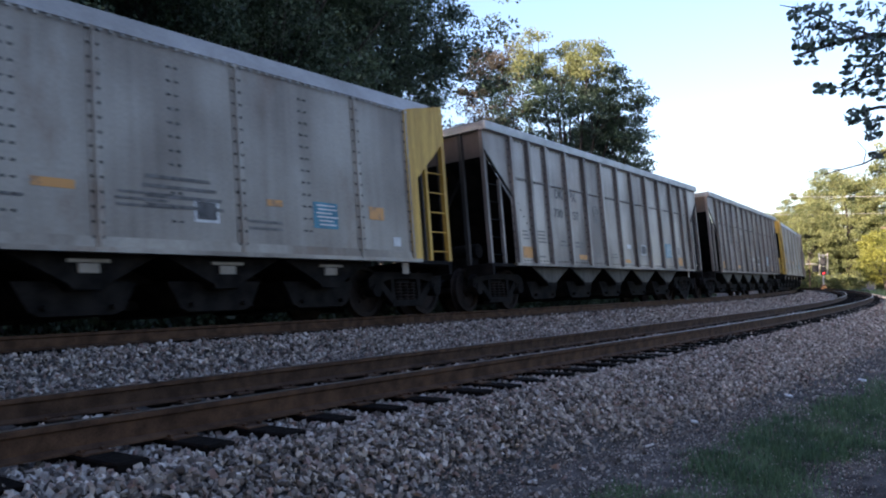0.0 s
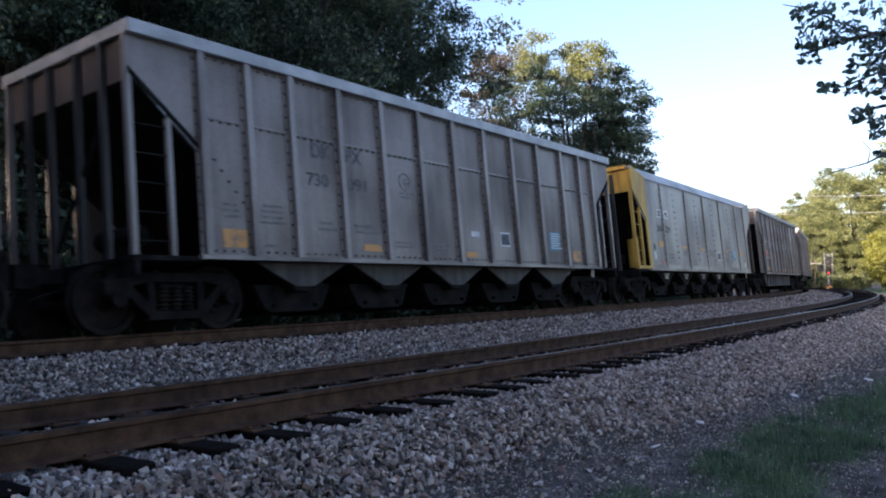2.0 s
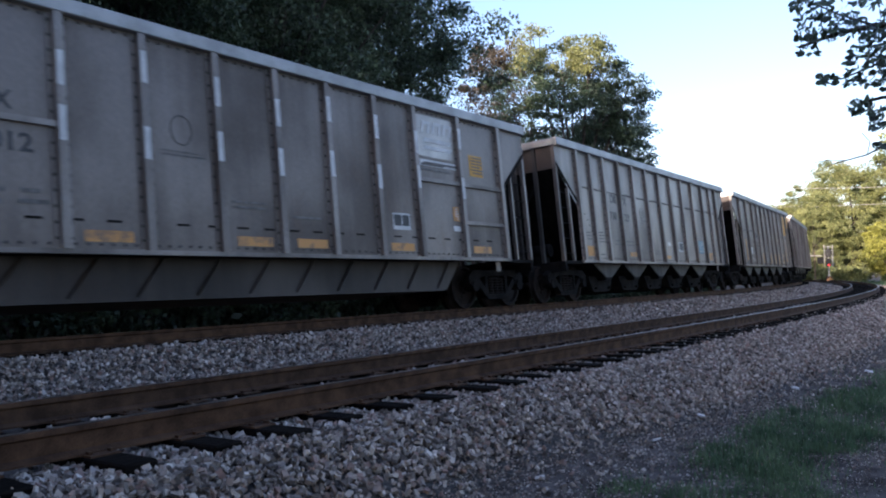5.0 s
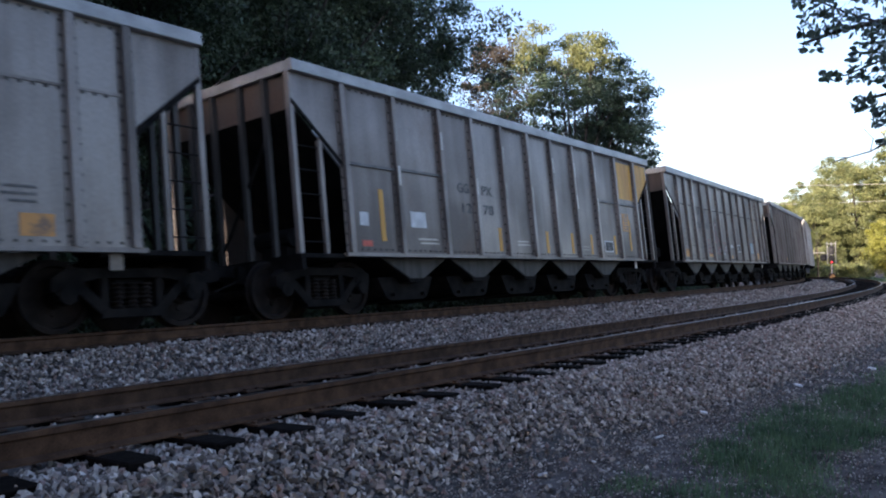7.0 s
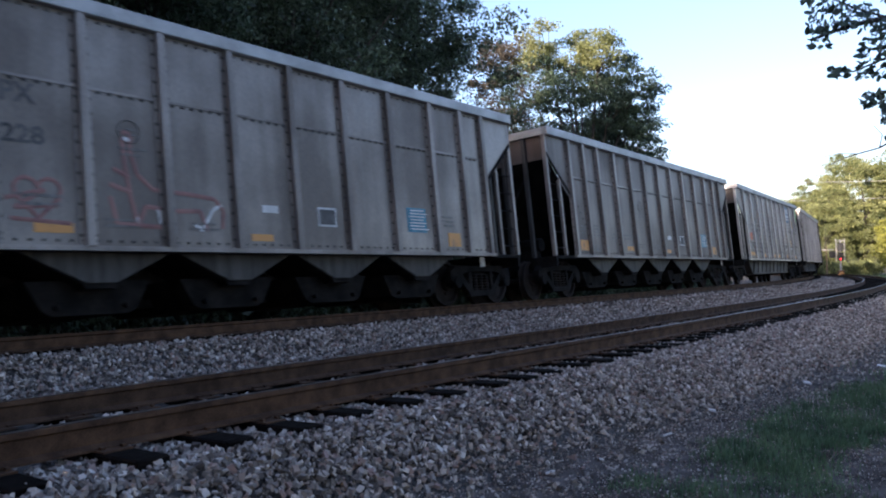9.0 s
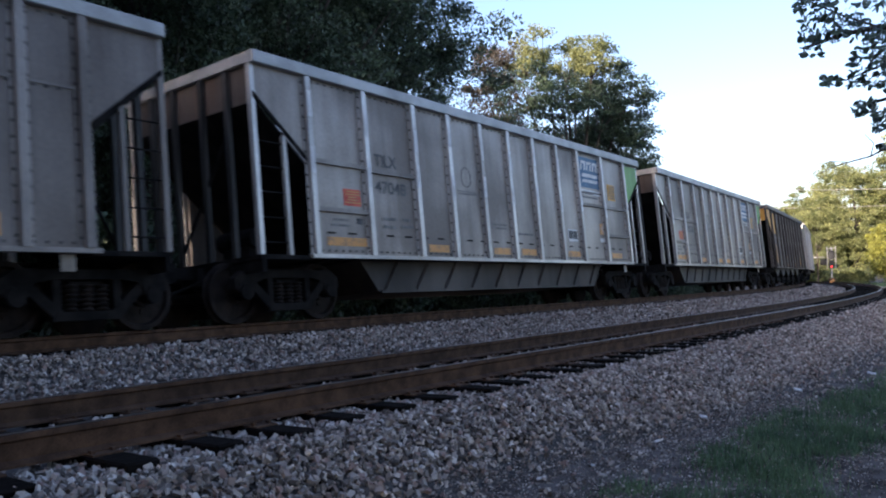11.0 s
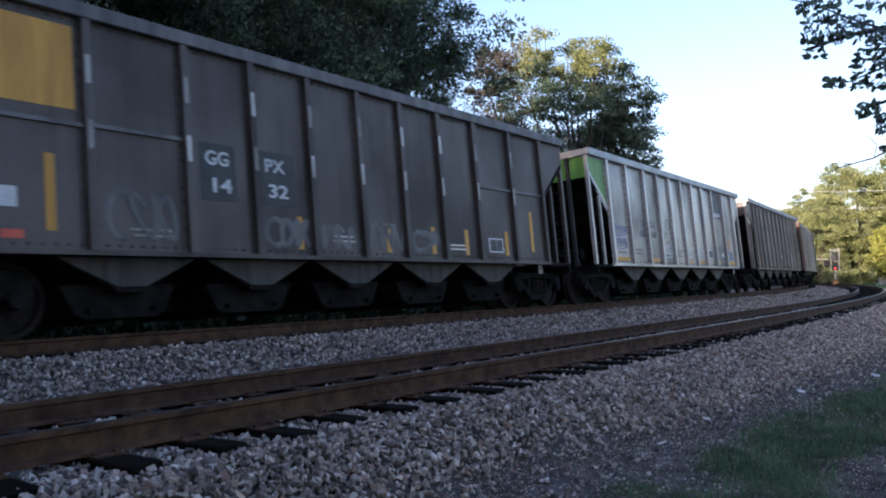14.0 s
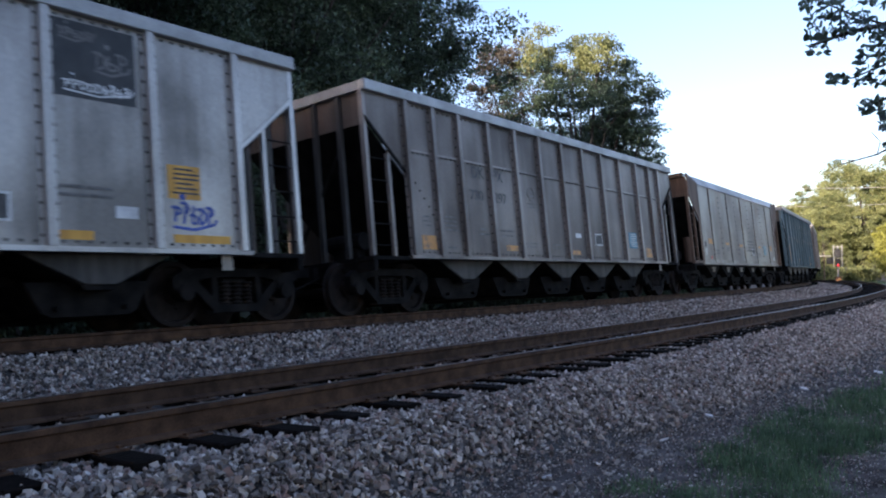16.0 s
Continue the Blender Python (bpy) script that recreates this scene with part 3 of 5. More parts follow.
def posts(car, x, sx, mat):
    """Corner, end and side posts, ladder rungs and the brace of one end at x, facing sx."""
    post = lambda b: (box(b, 0, 0.08, -0.045, 0.045, SILL, TOP - 0.18), [box(b, -0.006, 0.0, -0.02, 0.02, z, z + 0.03) for z in np.arange(1.2, 3.7, 0.35)])
    turn = 0 if sx < 0 else 180
    # inner posts take the darker metal, to look shaded beside the corner posts
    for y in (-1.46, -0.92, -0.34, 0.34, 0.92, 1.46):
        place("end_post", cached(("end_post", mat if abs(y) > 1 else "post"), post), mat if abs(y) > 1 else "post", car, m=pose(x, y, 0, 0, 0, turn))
    short = cached(("side_post", mat), lambda b: box(b, -0.035, 0.035, -0.035, 0.035, SILL, 2.84))
    rung = cached(("ladder_rung", mat), lambda b: tube(b, (0.0, 0, 0), (0.56, 0, 0), 0.013, n=6))
    for y in (-1.46, 1.46):
        place("side_post", short, mat, car, m=pose(x - sx * 0.62, y, 0))
        for z in (1.15, 1.52, 1.9, 2.28, 2.66):
            place("ladder_rung", rung, mat if mat in ("yellow", "brown") else "under", car, m=pose(x - sx * 0.06, y, z, 0, 0, turn))
    brace = cached(("end_brace",), lambda b: tube(b, (0.06, -0.9, 2.9), (0.06, 0.3, 1.2), 0.03, n=6))
    place("end_brace", brace, "under", car, m=pose(x, 0, 0, 0, 0, turn))


def truck(car, x):
    bol = place("truck", cached(("truck",), lambda b: (box(b, -0.2, 0.2, -1.0, 1.0, 0.42, 0.64), tube(b, (0, 0, 0.6), (0, 0, 0.75), 0.22, n=12))), "under", car, "grimy steel truck with two wheelsets, coloured near black for the shade under the car", pose(x, 0, 0))
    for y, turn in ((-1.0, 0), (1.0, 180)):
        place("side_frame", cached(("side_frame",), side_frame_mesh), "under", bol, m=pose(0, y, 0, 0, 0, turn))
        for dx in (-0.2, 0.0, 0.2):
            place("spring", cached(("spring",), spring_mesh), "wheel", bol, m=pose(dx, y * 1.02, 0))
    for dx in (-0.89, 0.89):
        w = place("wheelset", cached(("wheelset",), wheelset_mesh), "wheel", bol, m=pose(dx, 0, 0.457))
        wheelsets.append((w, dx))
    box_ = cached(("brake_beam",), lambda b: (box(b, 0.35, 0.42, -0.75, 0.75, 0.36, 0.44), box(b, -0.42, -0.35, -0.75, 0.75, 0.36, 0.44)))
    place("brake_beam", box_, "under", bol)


def decal(car, name, x0, z0, x1, z1, mat, y=-1.503, label=""):
    x0, x1 = sorted((x0, x1))
    z0, z1 = sorted((z0, z1))
    bm = bmesh.new()
    box(bm, x0, x1, y - 0.003, y + 0.002, z0, z1)
    return part(name, bm, mat, car, label)


def bars(car, x0, z0, x1, z1, rows, mat="print", y=-1.506):
    """Lines of unreadable small print."""
    bm = bmesh.new()
    r = random.Random(int(x0 * 100 + z0 * 10))
    h = (z1 - z0) / rows
    for k in range(rows):
        z = z0 + k * h
        box(bm, x0 + r.uniform(0, 0.08), x1 - r.uniform(0, 0.3) * (x1 - x0), y - 0.002, y + 0.003, z + h * 0.3, z + h * 0.7)
    part("small_print", bm, mat, car)


def write(car, word, x, z, h, mat="ink", width=None, y=-1.505):
    key = ("lettering", word, h, mat)
    if key not in MESH:
        MESH[key] = lettering(word, h)
    me = MESH[key]
    w = max(v.co.x for v in me.vertices)
    place("lettering", me, mat, car, m=Matrix.Translation((x, y, z)) @ Matrix.Diagonal(((width / w) if width else 1.0, 1, 1, 1)))


def scribble(car, seed, x0, z0, x1, z1, mat, n=5, thick=0.02):
    """Sprayed loops and strokes."""
    r = random.Random(seed)
    bm = bmesh.new()
    for k in range(n):
        cx = x0 + (x1 - x0) * (k + 0.5) / n
        w, h, a0 = (x1 - x0) / n * 0.6, (z1 - z0) * 0.5, r.uniform(0, 6)
        f, g = r.choice((1, 2)), r.choice((1, 2, 3))
        prev = None
        for j in range(15):
            a = a0 + j * 0.34
            p = Vector((cx + w * math.sin(f * a), -1.506, (z0 + z1) / 2 + h * math.cos(g * a + k) * 0.9))
            if prev:
                tube(bm, prev, p, thick * 0.5, n=4)
            prev = p
    for vtx in bm.verts:
        vtx.co.y = -1.506 + (vtx.co.y + 1.506) * 0.1
    part("graffiti", bm, mat, car)["kind"] = "stuff"


def strokes(car, lines, mat, thick, y=-1.506):
    """Sprayed lines, each a run of (x, z)."""
    bm = bmesh.new()
    for line in lines:
        for a, b in zip(line, line[1:]):
            tube(bm, (a[0], y, a[1]), (b[0], y, b[1]), thick * 0.5, n=4)
    for v in bm.verts:
        v.co.y = y + (v.co.y - y) * 0.1
    part("graffiti", bm, mat, car)["kind"] = "stuff"


def tag(car, seed, x0, z0, x1, z1, mat, n, thick, y=-1.506):
    """A sprayed tag: n leaning, rounded strokes run together, an underline and a star over it."""
    r = random.Random(seed)
    step = (x1 - x0) / n
    lines = []
    for k in range(n):
        cx, lean, kind = x0 + (k + 0.5) * step, r.uniform(0.1, 0.3) * (z1 - z0), r.randrange(4)
        h0, h1, w = z0 + r.uniform(0.05, 0.2) * (z1 - z0), z1 - r.uniform(0.0, 0.25) * (z1 - z0), step * r.uniform(0.42, 0.6)
        lines.append([(cx - w * 0.5, h0), (cx - w * 0.5 + lean * 0.5, h1)])
        mid, rad = (h0 + h1) / 2, (h1 - h0) / 4
        for up in ((1,), (1, -1), (-1,), (0,))[kind]:
            size = rad * (1.7 if up == 0 else 1.0)
            lines.append([(cx - w * 0.4 + w * 1.3 * math.cos(a), mid + up * rad + size * math.sin(a)) for a in np.linspace(-1.5, 2.2, 9)])
    lines.append([(x0, z0), ((x0 + x1) / 2, z0 - 0.03), (x1, z0 + 0.05), (x1 + 0.04, z0 + 0.12)])
    for a in (0.4, 1.45, 2.5):
        d = 0.13 * (z1 - z0)
        lines.append([(x0 + step * 1.2 - d * math.cos(a), z1 + 0.06 - d * math.sin(a)), (x0 + step * 1.2 + d * math.cos(a), z1 + 0.06 + d * math.sin(a))])
    strokes(car, lines, mat, thick, y)


RIBS = {
    "ribbed": (1.13, 1.96, 2.82, 3.9, 5.0, 6.1, 7.22, 8.35, 9.5, 10.67, 11.86, 12.85, 13.6),
    "trough": (1.12, 2.46, 3.85, 4.97, 6.13, 7.25, 8.37, 9.54, 10.67, 12.1, 13.62),
    "dark": (1.15, 2.5, 3.9, 5.05, 6.2, 7.36, 8.5, 9.65, 10.87, 12.25, 13.6),
    "plain": (1.2, 2.62, 5.16, 7.38, 9.6, 12.15, 13.55),
}


def hopper_car(kind, skin, label, rib="alu_rib", chord="chord", ends=("end_brown", "end_brown"), corners=(None, None)):
    car = tagged(new("hopper_car"), label, "hopper car", "coal train")
    lip_mat = rib if (rib == "rib_bright" and kind == "dark") or kind == "plain" else "under"
    for y0, y1 in ((-1.5, -1.475), (1.475, 1.5)):
        place("side_sheet", cached(("side_sheet", y0, skin, kind == "plain"), lambda b: side_sheet(b, y0, y1, SHOULDER if kind == "plain" else TOP - 0.1)), skin, car)
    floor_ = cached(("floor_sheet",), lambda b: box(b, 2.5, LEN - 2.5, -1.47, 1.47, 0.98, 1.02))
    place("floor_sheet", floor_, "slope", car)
    for x, sx, end_mat, corner in ((0.0, -1, ends[0], corners[0]), (LEN, 1, ends[1], corners[1])):
        f = pose(x, 0, 0, 0, 0, 0 if sx < 0 else 180)
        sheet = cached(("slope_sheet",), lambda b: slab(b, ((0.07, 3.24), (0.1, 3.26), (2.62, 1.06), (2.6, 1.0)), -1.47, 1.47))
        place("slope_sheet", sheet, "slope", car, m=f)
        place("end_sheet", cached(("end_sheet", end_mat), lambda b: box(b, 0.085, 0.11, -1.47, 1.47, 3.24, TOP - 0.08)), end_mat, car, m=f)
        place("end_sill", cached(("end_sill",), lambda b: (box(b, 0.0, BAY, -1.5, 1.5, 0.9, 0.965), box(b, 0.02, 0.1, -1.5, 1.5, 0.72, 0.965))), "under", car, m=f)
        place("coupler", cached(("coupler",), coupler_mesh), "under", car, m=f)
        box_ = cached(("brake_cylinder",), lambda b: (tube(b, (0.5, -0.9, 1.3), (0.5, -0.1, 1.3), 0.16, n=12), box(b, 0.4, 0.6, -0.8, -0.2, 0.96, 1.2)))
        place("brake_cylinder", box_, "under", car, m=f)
        posts(car, x, sx, end_mat if kind == "plain" else rib)
        if corner:
            a, b_ = (0.06, BAY - 0.1) if sx < 0 else (LEN - 0.06, LEN - BAY + 0.1)
            for y in (-1.506, 1.503):
                place("corner_panel", cached(("corner_panel", corner, sx, y), lambda b: slab(b, ((a, 3.76), (b_, 3.76), (b_, 2.56), (a, 3.36)), y, y + 0.003)), corner, car)
        for y in (-1.5, 1.52):
            lip = cached(("slope_edge", y, lip_mat), lambda b: slab(b, ((0.03, 3.38), (0.03, 3.3), (BAY, 2.4), (BAY, 2.48)), y - 0.02, y))
            place("slope_edge", lip, lip_mat, car, m=f)
    place("centre_sill", cached(("centre_sill",), lambda b: box(b, -0.1, LEN + 0.1, -0.2, 0.2, 0.62, 0.9)), "under", car)
    for y in (-1.0, 1.0):
        s = y / abs(y)
        ys = sorted((s * 1.46, s * 1.56))
        place("side_sill", cached(("side_sill", s, rib), lambda b: (box(b, BAY - 0.1, LEN - BAY + 0.1, ys[0], ys[1], 0.925, 0.985), [box(b, x, x + 0.04, s * 1.56 - 0.008, s * 1.56 + 0.008, 0.945, 0.965) for x in np.arange(1.3, 13.4, 0.3)])), rib, car)
    decal(car, "jacking_pad", LEN - 1.45, 0.72, LEN - 1.27, 0.92, "cream", -1.42)
    if kind != "plain":
        for s in (-1, 1):
            ys = sorted((s * 1.44, s * 1.6))
            place("top_chord", cached(("top_chord", s, chord), lambda b: (box(b, 0, LEN, ys[0], ys[1], TOP - 0.19, TOP), bmesh.ops.bevel(b, geom=b.edges[:], offset=0.012, segments=1, affect="EDGES"))), chord, car)
        for x in (0.0, LEN - 0.12):
            place("end_chord", cached(("end_chord", chord), lambda b: box(b, 0, 0.12, -1.44, 1.44, TOP - 0.17, TOP - 0.01)), chord, car, m=pose(x, 0, 0))
    if kind != "plain":
        heads = cached(("edge_rivets",), lambda b: [box(b, x, x + 0.035, -1.515, -1.5, z, z + 0.03) for z in (TOP - 0.25, SILL + 0.06) for x in np.arange(1.25, 13.5, 0.16)])
        place("edge_rivets", heads, "post", car)["kind"] = "stuff"
    r_key = "narrow" if kind == "plain" else "wide"
    wide, deep, z1 = (0.035, 0.04, SHOULDER) if kind == "plain" else (0.06, 0.085, TOP - 0.17)
    rm = cached(("side_rib", r_key, rib), lambda b: rib_mesh(b, wide, deep, z1))
    if not rm.materials:
        rm.materials.append(M[rib])
        rm.materials.append(M["post"])
    for x in RIBS[kind]:
        place("side_rib", rm, rib, car, m=pose(x, -1.5, 0))
        place("side_rib", rm, rib, car, m=pose(x, 1.5, 0, 0, 0, 180))
    if kind == "trough":
        place("trough", cached(("trough",), tub_mesh), "trough", car, "dark brown trough between the trucks")
    else:
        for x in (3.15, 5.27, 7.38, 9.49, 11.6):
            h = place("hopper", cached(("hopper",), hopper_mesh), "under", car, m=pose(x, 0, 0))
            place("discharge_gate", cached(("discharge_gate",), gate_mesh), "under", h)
            # plates darker than the ribs: under-car shade put into their colour
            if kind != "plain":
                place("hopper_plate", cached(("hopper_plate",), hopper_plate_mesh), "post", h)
            else:
                place("label_plate", cached(("label_plate",), lambda b: (box(b, -0.28, 0.28, -1.29, -1.262, 0.83, 0.87), box(b, -0.14, 0.14, -1.285, -1.262, 0.7, 0.82))), "cream", h)
    for x in (0.93, LEN - 0.93):
        truck(car, x)
    return car


def ribbed_extras(car, head, num, seed, strength=1.0):
    seam = cached(("seam_strip",), lambda b: box(b, BAY + 0.1, LEN - BAY - 0.1, -1.516, -1.5, 2.885, 2.92))
    place("seam_strip", seam, "alu_rib", car)
    heads = cached(("seam_rivets",), lambda b: [box(b, x, x + 0.035, -1.522, -1.5, 2.85, 2.885) for x in np.arange(1.3, 13.4, 0.15)])
    place("seam_rivets", heads, "post", car)["kind"] = "stuff"
    if head:
        write(car, head[:2], 3.22, 2.6, 0.24)
        write(car, head[2:], 4.03, 2.6, 0.24)
        write(car, num[:3], 3.1, 2.14, 0.21, width=0.5)
        write(car, num[3:], 4.03, 2.14, 0.21, width=0.5)
    decal(car, "orange_panel", 1.4, 1.1, 1.84, 1.36, "orange_decal")
    decal(car, "orange_panel", 4.36, 1.13, 4.82, 1.25, "orange_decal")
    decal(car, "orange_panel", 7.45, 1.1, 7.85, 1.2, "orange_decal")
    decal(car, "orange_panel", 12.2, 1.1, 12.6, 1.36, "orange_decal")
    d = decal(car, "inspection_label", 8.8, 1.36, 9.2, 1.66, "white_decal")
    decal(d, "label_field", 8.83, 1.39, 9.17, 1.63, "ink", -1.508)
    decal(car, "white_label", 7.68, 1.52, 7.98, 1.63, "white_decal")
    d = decal(car, "notice_panel", 11.0, 1.34, 11.55, 1.78, "blue_decal")
    bars(d, 11.04, 1.37, 11.6, 1.76, 7, "white_decal", -1.512)
    for a, b, c, e, n in ((1.42, 1.5, 1.75, 1.75, 3), (2.1, 1.45, 2.62, 1.78, 4), (3.3, 1.4, 3.75, 1.6, 2), (4.15, 1.4, 4.7, 1.6, 2), (2.15, 1.1, 2.6, 1.2, 1), (5.2, 1.2, 5.8, 1.35, 2), (6.4, 1.2, 7.0, 1.35, 2), (12.0, 1.45, 12.5, 1.7, 3)):
        bars(car, a, b, c, e, n)
    ring = cached(("emblem_ring",), lambda b: [tube(b, (5.6 + 0.15 * math.cos(a), -1.503, 2.43 + 0.15 * math.sin(a)), (5.6 + 0.15 * math.cos(a + 0.32), -1.503, 2.43 + 0.15 * math.sin(a + 0.32)), 0.009, n=4) for a in np.arange(0, 6.28, 0.3142)])
    place("emblem_ring", ring, "print", car)
    bars(car, 5.42, 2.1, 5.85, 2.25, 2)
    bars(car, 5.5, 2.36, 5.75, 2.5, 2)
    for k in range(5):
        decal(car, "bolt_plate", 1.3 + k * 0.12, 2.3 - k * 0.14, 1.35 + k * 0.12, 2.33 - k * 0.14, "under")


def plain_extras(car, left, right):
    """The roof-like slope plates, paint of the ends, and rows of rivets of a smooth-sided car."""
    for s in (-1, 1):
        def slope(b):
            v = [b.verts.new(p) for p in ((BAY, s * 1.53, SHOULDER), (LEN - BAY, s * 1.53, SHOULDER), (LEN - 0.15, s * 1.36, TOP + 0.05), (0.15, s * 1.36, TOP + 0.05))]
            w = [b.verts.new(p.co + Vector((0, -s * 0.04, -0.02))) for p in v]
            b.faces.new(v)
            b.faces.new(w[::-1])
            for i in range(4):
                b.faces.new((v[i], w[i], w[(i + 1) % 4], v[(i + 1) % 4]))
            bmesh.ops.recalc_face_normals(b, faces=b.faces)
            for x in np.arange(BAY + 0.1, LEN - BAY, 0.16):
                box(b, x, x + 0.06, s * 1.54 - 0.012, s * 1.54 + 0.012, SHOULDER - 0.05, SHOULDER - 0.015)
        place("slope_plate", cached(("slope_plate", s), slope), "white", car, "dirty white sloping top plate")
    dots = cached(("riveted_strip",), lambda b: [box(b, x + dx, x + dx + 0.05, -1.512, -1.5, z, z + 0.03) for x in (3.9, 6.3, 8.5, 10.9) for dx in (-0.06, 0.06) for z in np.arange(1.35, 3.6, 0.19)])
    place("riveted_strip", dots, "ink", car)["kind"] = "stuff"
    place("lower_band", cached(("lower_band",), lambda b: box(b, BAY + 0.12, LEN - BAY - 0.12, -1.52, -1.5, 0.99, 1.12)), "cream", car)
    for x, sx, c in ((0, 1, left), (LEN, -1, right)):
        f = pose(x, 0, 0, 0, 0, 0 if sx > 0 else 180)
        for y0 in (-1.535, 1.505):
            cp = cached(("end_bay", c, y0), lambda b: slab(b, ((0.03, TOP + 0.02), (0.03, 3.3), (0.95, 2.5), (0.95, SILL), (1.24, SILL), (1.24, SHOULDER), (1.1, SHOULDER + 0.05)), y0, y0 + 0.03))
            place("end_bay", cp, c, car, m=f)
        place("end_cap", cached(("end_cap", c), lambda b: (box(b, -0.02, 0.1, -1.4, 1.4, TOP - 0.08, TOP + 0.04), box(b, -0.01, 0.03, -1.5, -1.42, SILL, TOP - 0.2), box(b, -0.01, 0.03, 1.42, 1.5, SILL, TOP - 0.2), box(b, 0.0, 1.2, -1.53, -1.5, SILL, 1.06))), c, car, m=f)
        place("air_tank", cached(("air_tank", c), lambda b: tube(b, (0.7, -1.15, 1.05), (0.7, -1.15, 1.9), 0.17, n=14)), c, car, m=f)
    for a, b, c, e in ((2.0, 1.68, 2.5, 1.86), (4.45, 1.7, 4.9, 1.79), (6.58, 1.67, 7.1, 1.78), (10.1, 1.7, 10.4, 1.8), (12.4, 1.64, 12.78, 1.86)):
        decal(car, "orange_panel", a, b, c, e, "orange_decal")
    d = decal(car, "inspection_label", 8.79, 1.38, 9.2, 1.7, "white_decal")
    decal(d, "label_field", 8.83, 1.42, 9.16, 1.66, "ink", -1.508)
    d = decal(car, "notice_panel", 11.05, 1.42, 11.6, 1.84, "blue_decal")
    bars(d, 11.1, 1.45, 11.6, 1.82, 6, "white_decal", -1.512)
    decal(car, "red_label", 2.15, 1.13, 2.3, 1.24, "red_decal")
    decal(car, "white_label", 1.5, 1.28, 1.68, 1.5, "white_decal")
    decal(car, "white_label", 13.0, 1.2, 13.2, 1.36, "white_decal")
    decal(car, "black_label", 1.48, 1.56, 1.68, 1.74, "ink")
    for a, b, c, e, n in ((2.9, 1.3, 3.6, 1.5, 2), (4.4, 1.45, 4.95, 1.62, 2), (6.0, 1.5, 6.5, 1.6, 1), (3.7, 1.5, 4.2, 1.62, 1), (7.6, 1.5, 8.5, 1.75, 3), (9.7, 1.3, 10.6, 1.5, 2)):
        bars(car, a, b, c, e, n)


def trough_extras(car, num, sign="grey"):
    for x0, x1, z in ((1.18, 2.4, 2.47), (1.18, 2.4, 1.7), (2.52, 3.8, 2.44), (10.73, 12.04, 2.44), (12.16, 13.55, 2.44), (12.16, 13.55, 1.68)):
        place("panel_rail", cached(("panel_rail", x0, z), lambda b: box(b, x0, x1, -1.56, -1.5, z - 0.035, z + 0.035)), "alu_rib", car)
    write(car, "TILX", 2.7, 2.55, 0.22, width=0.62)
    write(car, num, 2.68, 2.08, 0.22, width=0.85)
    d = decal(car, "orange_notice", 1.85, 1.8, 2.27, 2.08, "red_decal")
    bars(d, 1.88, 1.83, 2.3, 2.06, 5, "orange_decal", -1.512)
    decal(car, "orange_panel", 1.4, 1.13, 2.36, 1.27, "orange_decal")
    for x in (4.1, 6.4, 7.55, 9.8, 12.4):
        decal(car, "orange_panel", x, 1.08, x + 0.65, 1.22, "orange_decal")
    for k, x in enumerate(RIBS["trough"][:-1]):
        for z in (3.15 - 0.12 * (k % 3), 2.25 - 0.1 * (k % 2)):
            decal(car, "reflective_strip", x - 0.045, z, x + 0.045, z + 0.42, "white_decal", -1.588)
    bm = bmesh.new()
    for j in range(20):
        a, b = 2 * math.pi * j / 20, 2 * math.pi * (j + 1) / 20
        tube(bm, (5.55 + 0.17 * math.cos(a), -1.503, 2.62 + 0.2 * math.sin(a)), (5.55 + 0.17 * math.cos(b), -1.503, 2.62 + 0.2 * math.sin(b)), 0.008, n=4)
    part("emblem_ring", bm, "ink", car)
    d = decal(car, "sign_panel", 10.82, 2.9, 12.02, 3.7, "sign_blue" if sign == "blue" else "alu_bright")
    for x in (10.92, 11.27, 11.62):
        bm = bmesh.new()
        slab(bm, ((x, 3.36), (x + 0.08, 3.36), (x + 0.13, 3.53), (x + 0.25, 3.53), (x + 0.2, 3.36), (x + 0.28, 3.36), (x + 0.35, 3.6), (x + 0.07, 3.6)), -1.513, -1.509)
        part("sign_emblem", bm, "white_decal", d)
    for z0, z1 in ((3.18, 3.27), (3.04, 3.12)):
        bm = bmesh.new()
        slab(bm, ((10.95, z0), (11.85, z0), (11.93, z1), (11.05, z1)), -1.513, -1.509)
        part("sign_stripe", bm, "white_decal", d)
    d = decal(car, "name_strip", 10.84, 2.72, 12.02, 2.84, "white_decal")
    bars(d, 10.9, 2.73, 12.1, 2.83, 1, "print", -1.512)
    d = decal(car, "orange_notice", 12.5, 2.66, 12.98, 3.1, "orange_yellow")
    bars(d, 12.53, 2.7, 13.0, 3.08, 6, "print", -1.512)
    d = decal(car, "orange_notice", 11.78, 1.7, 11.98, 1.98, "orange_decal")
    bars(d, 11.8, 1.72, 11.98, 1.96, 5, "white_decal", -1.512)
    decal(car, "white_label", 11.76, 1.5, 12.0, 1.6, "white_decal")
    d = decal(car, "inspection_label", 9.9, 1.46, 10.38, 1.76, "white_decal")
    decal(d, "label_field", 9.93, 1.53, 10.13, 1.73, "black", -1.508)
    decal(d, "label_field", 10.16, 1.53, 10.35, 1.73, "black", -1.508)
    for k, x in enumerate(np.arange(1.4, 13.2, 0.5)):
        decal(car, "bolt_plate", float(x), 1.32, float(x) + 0.2, 1.35, "under")
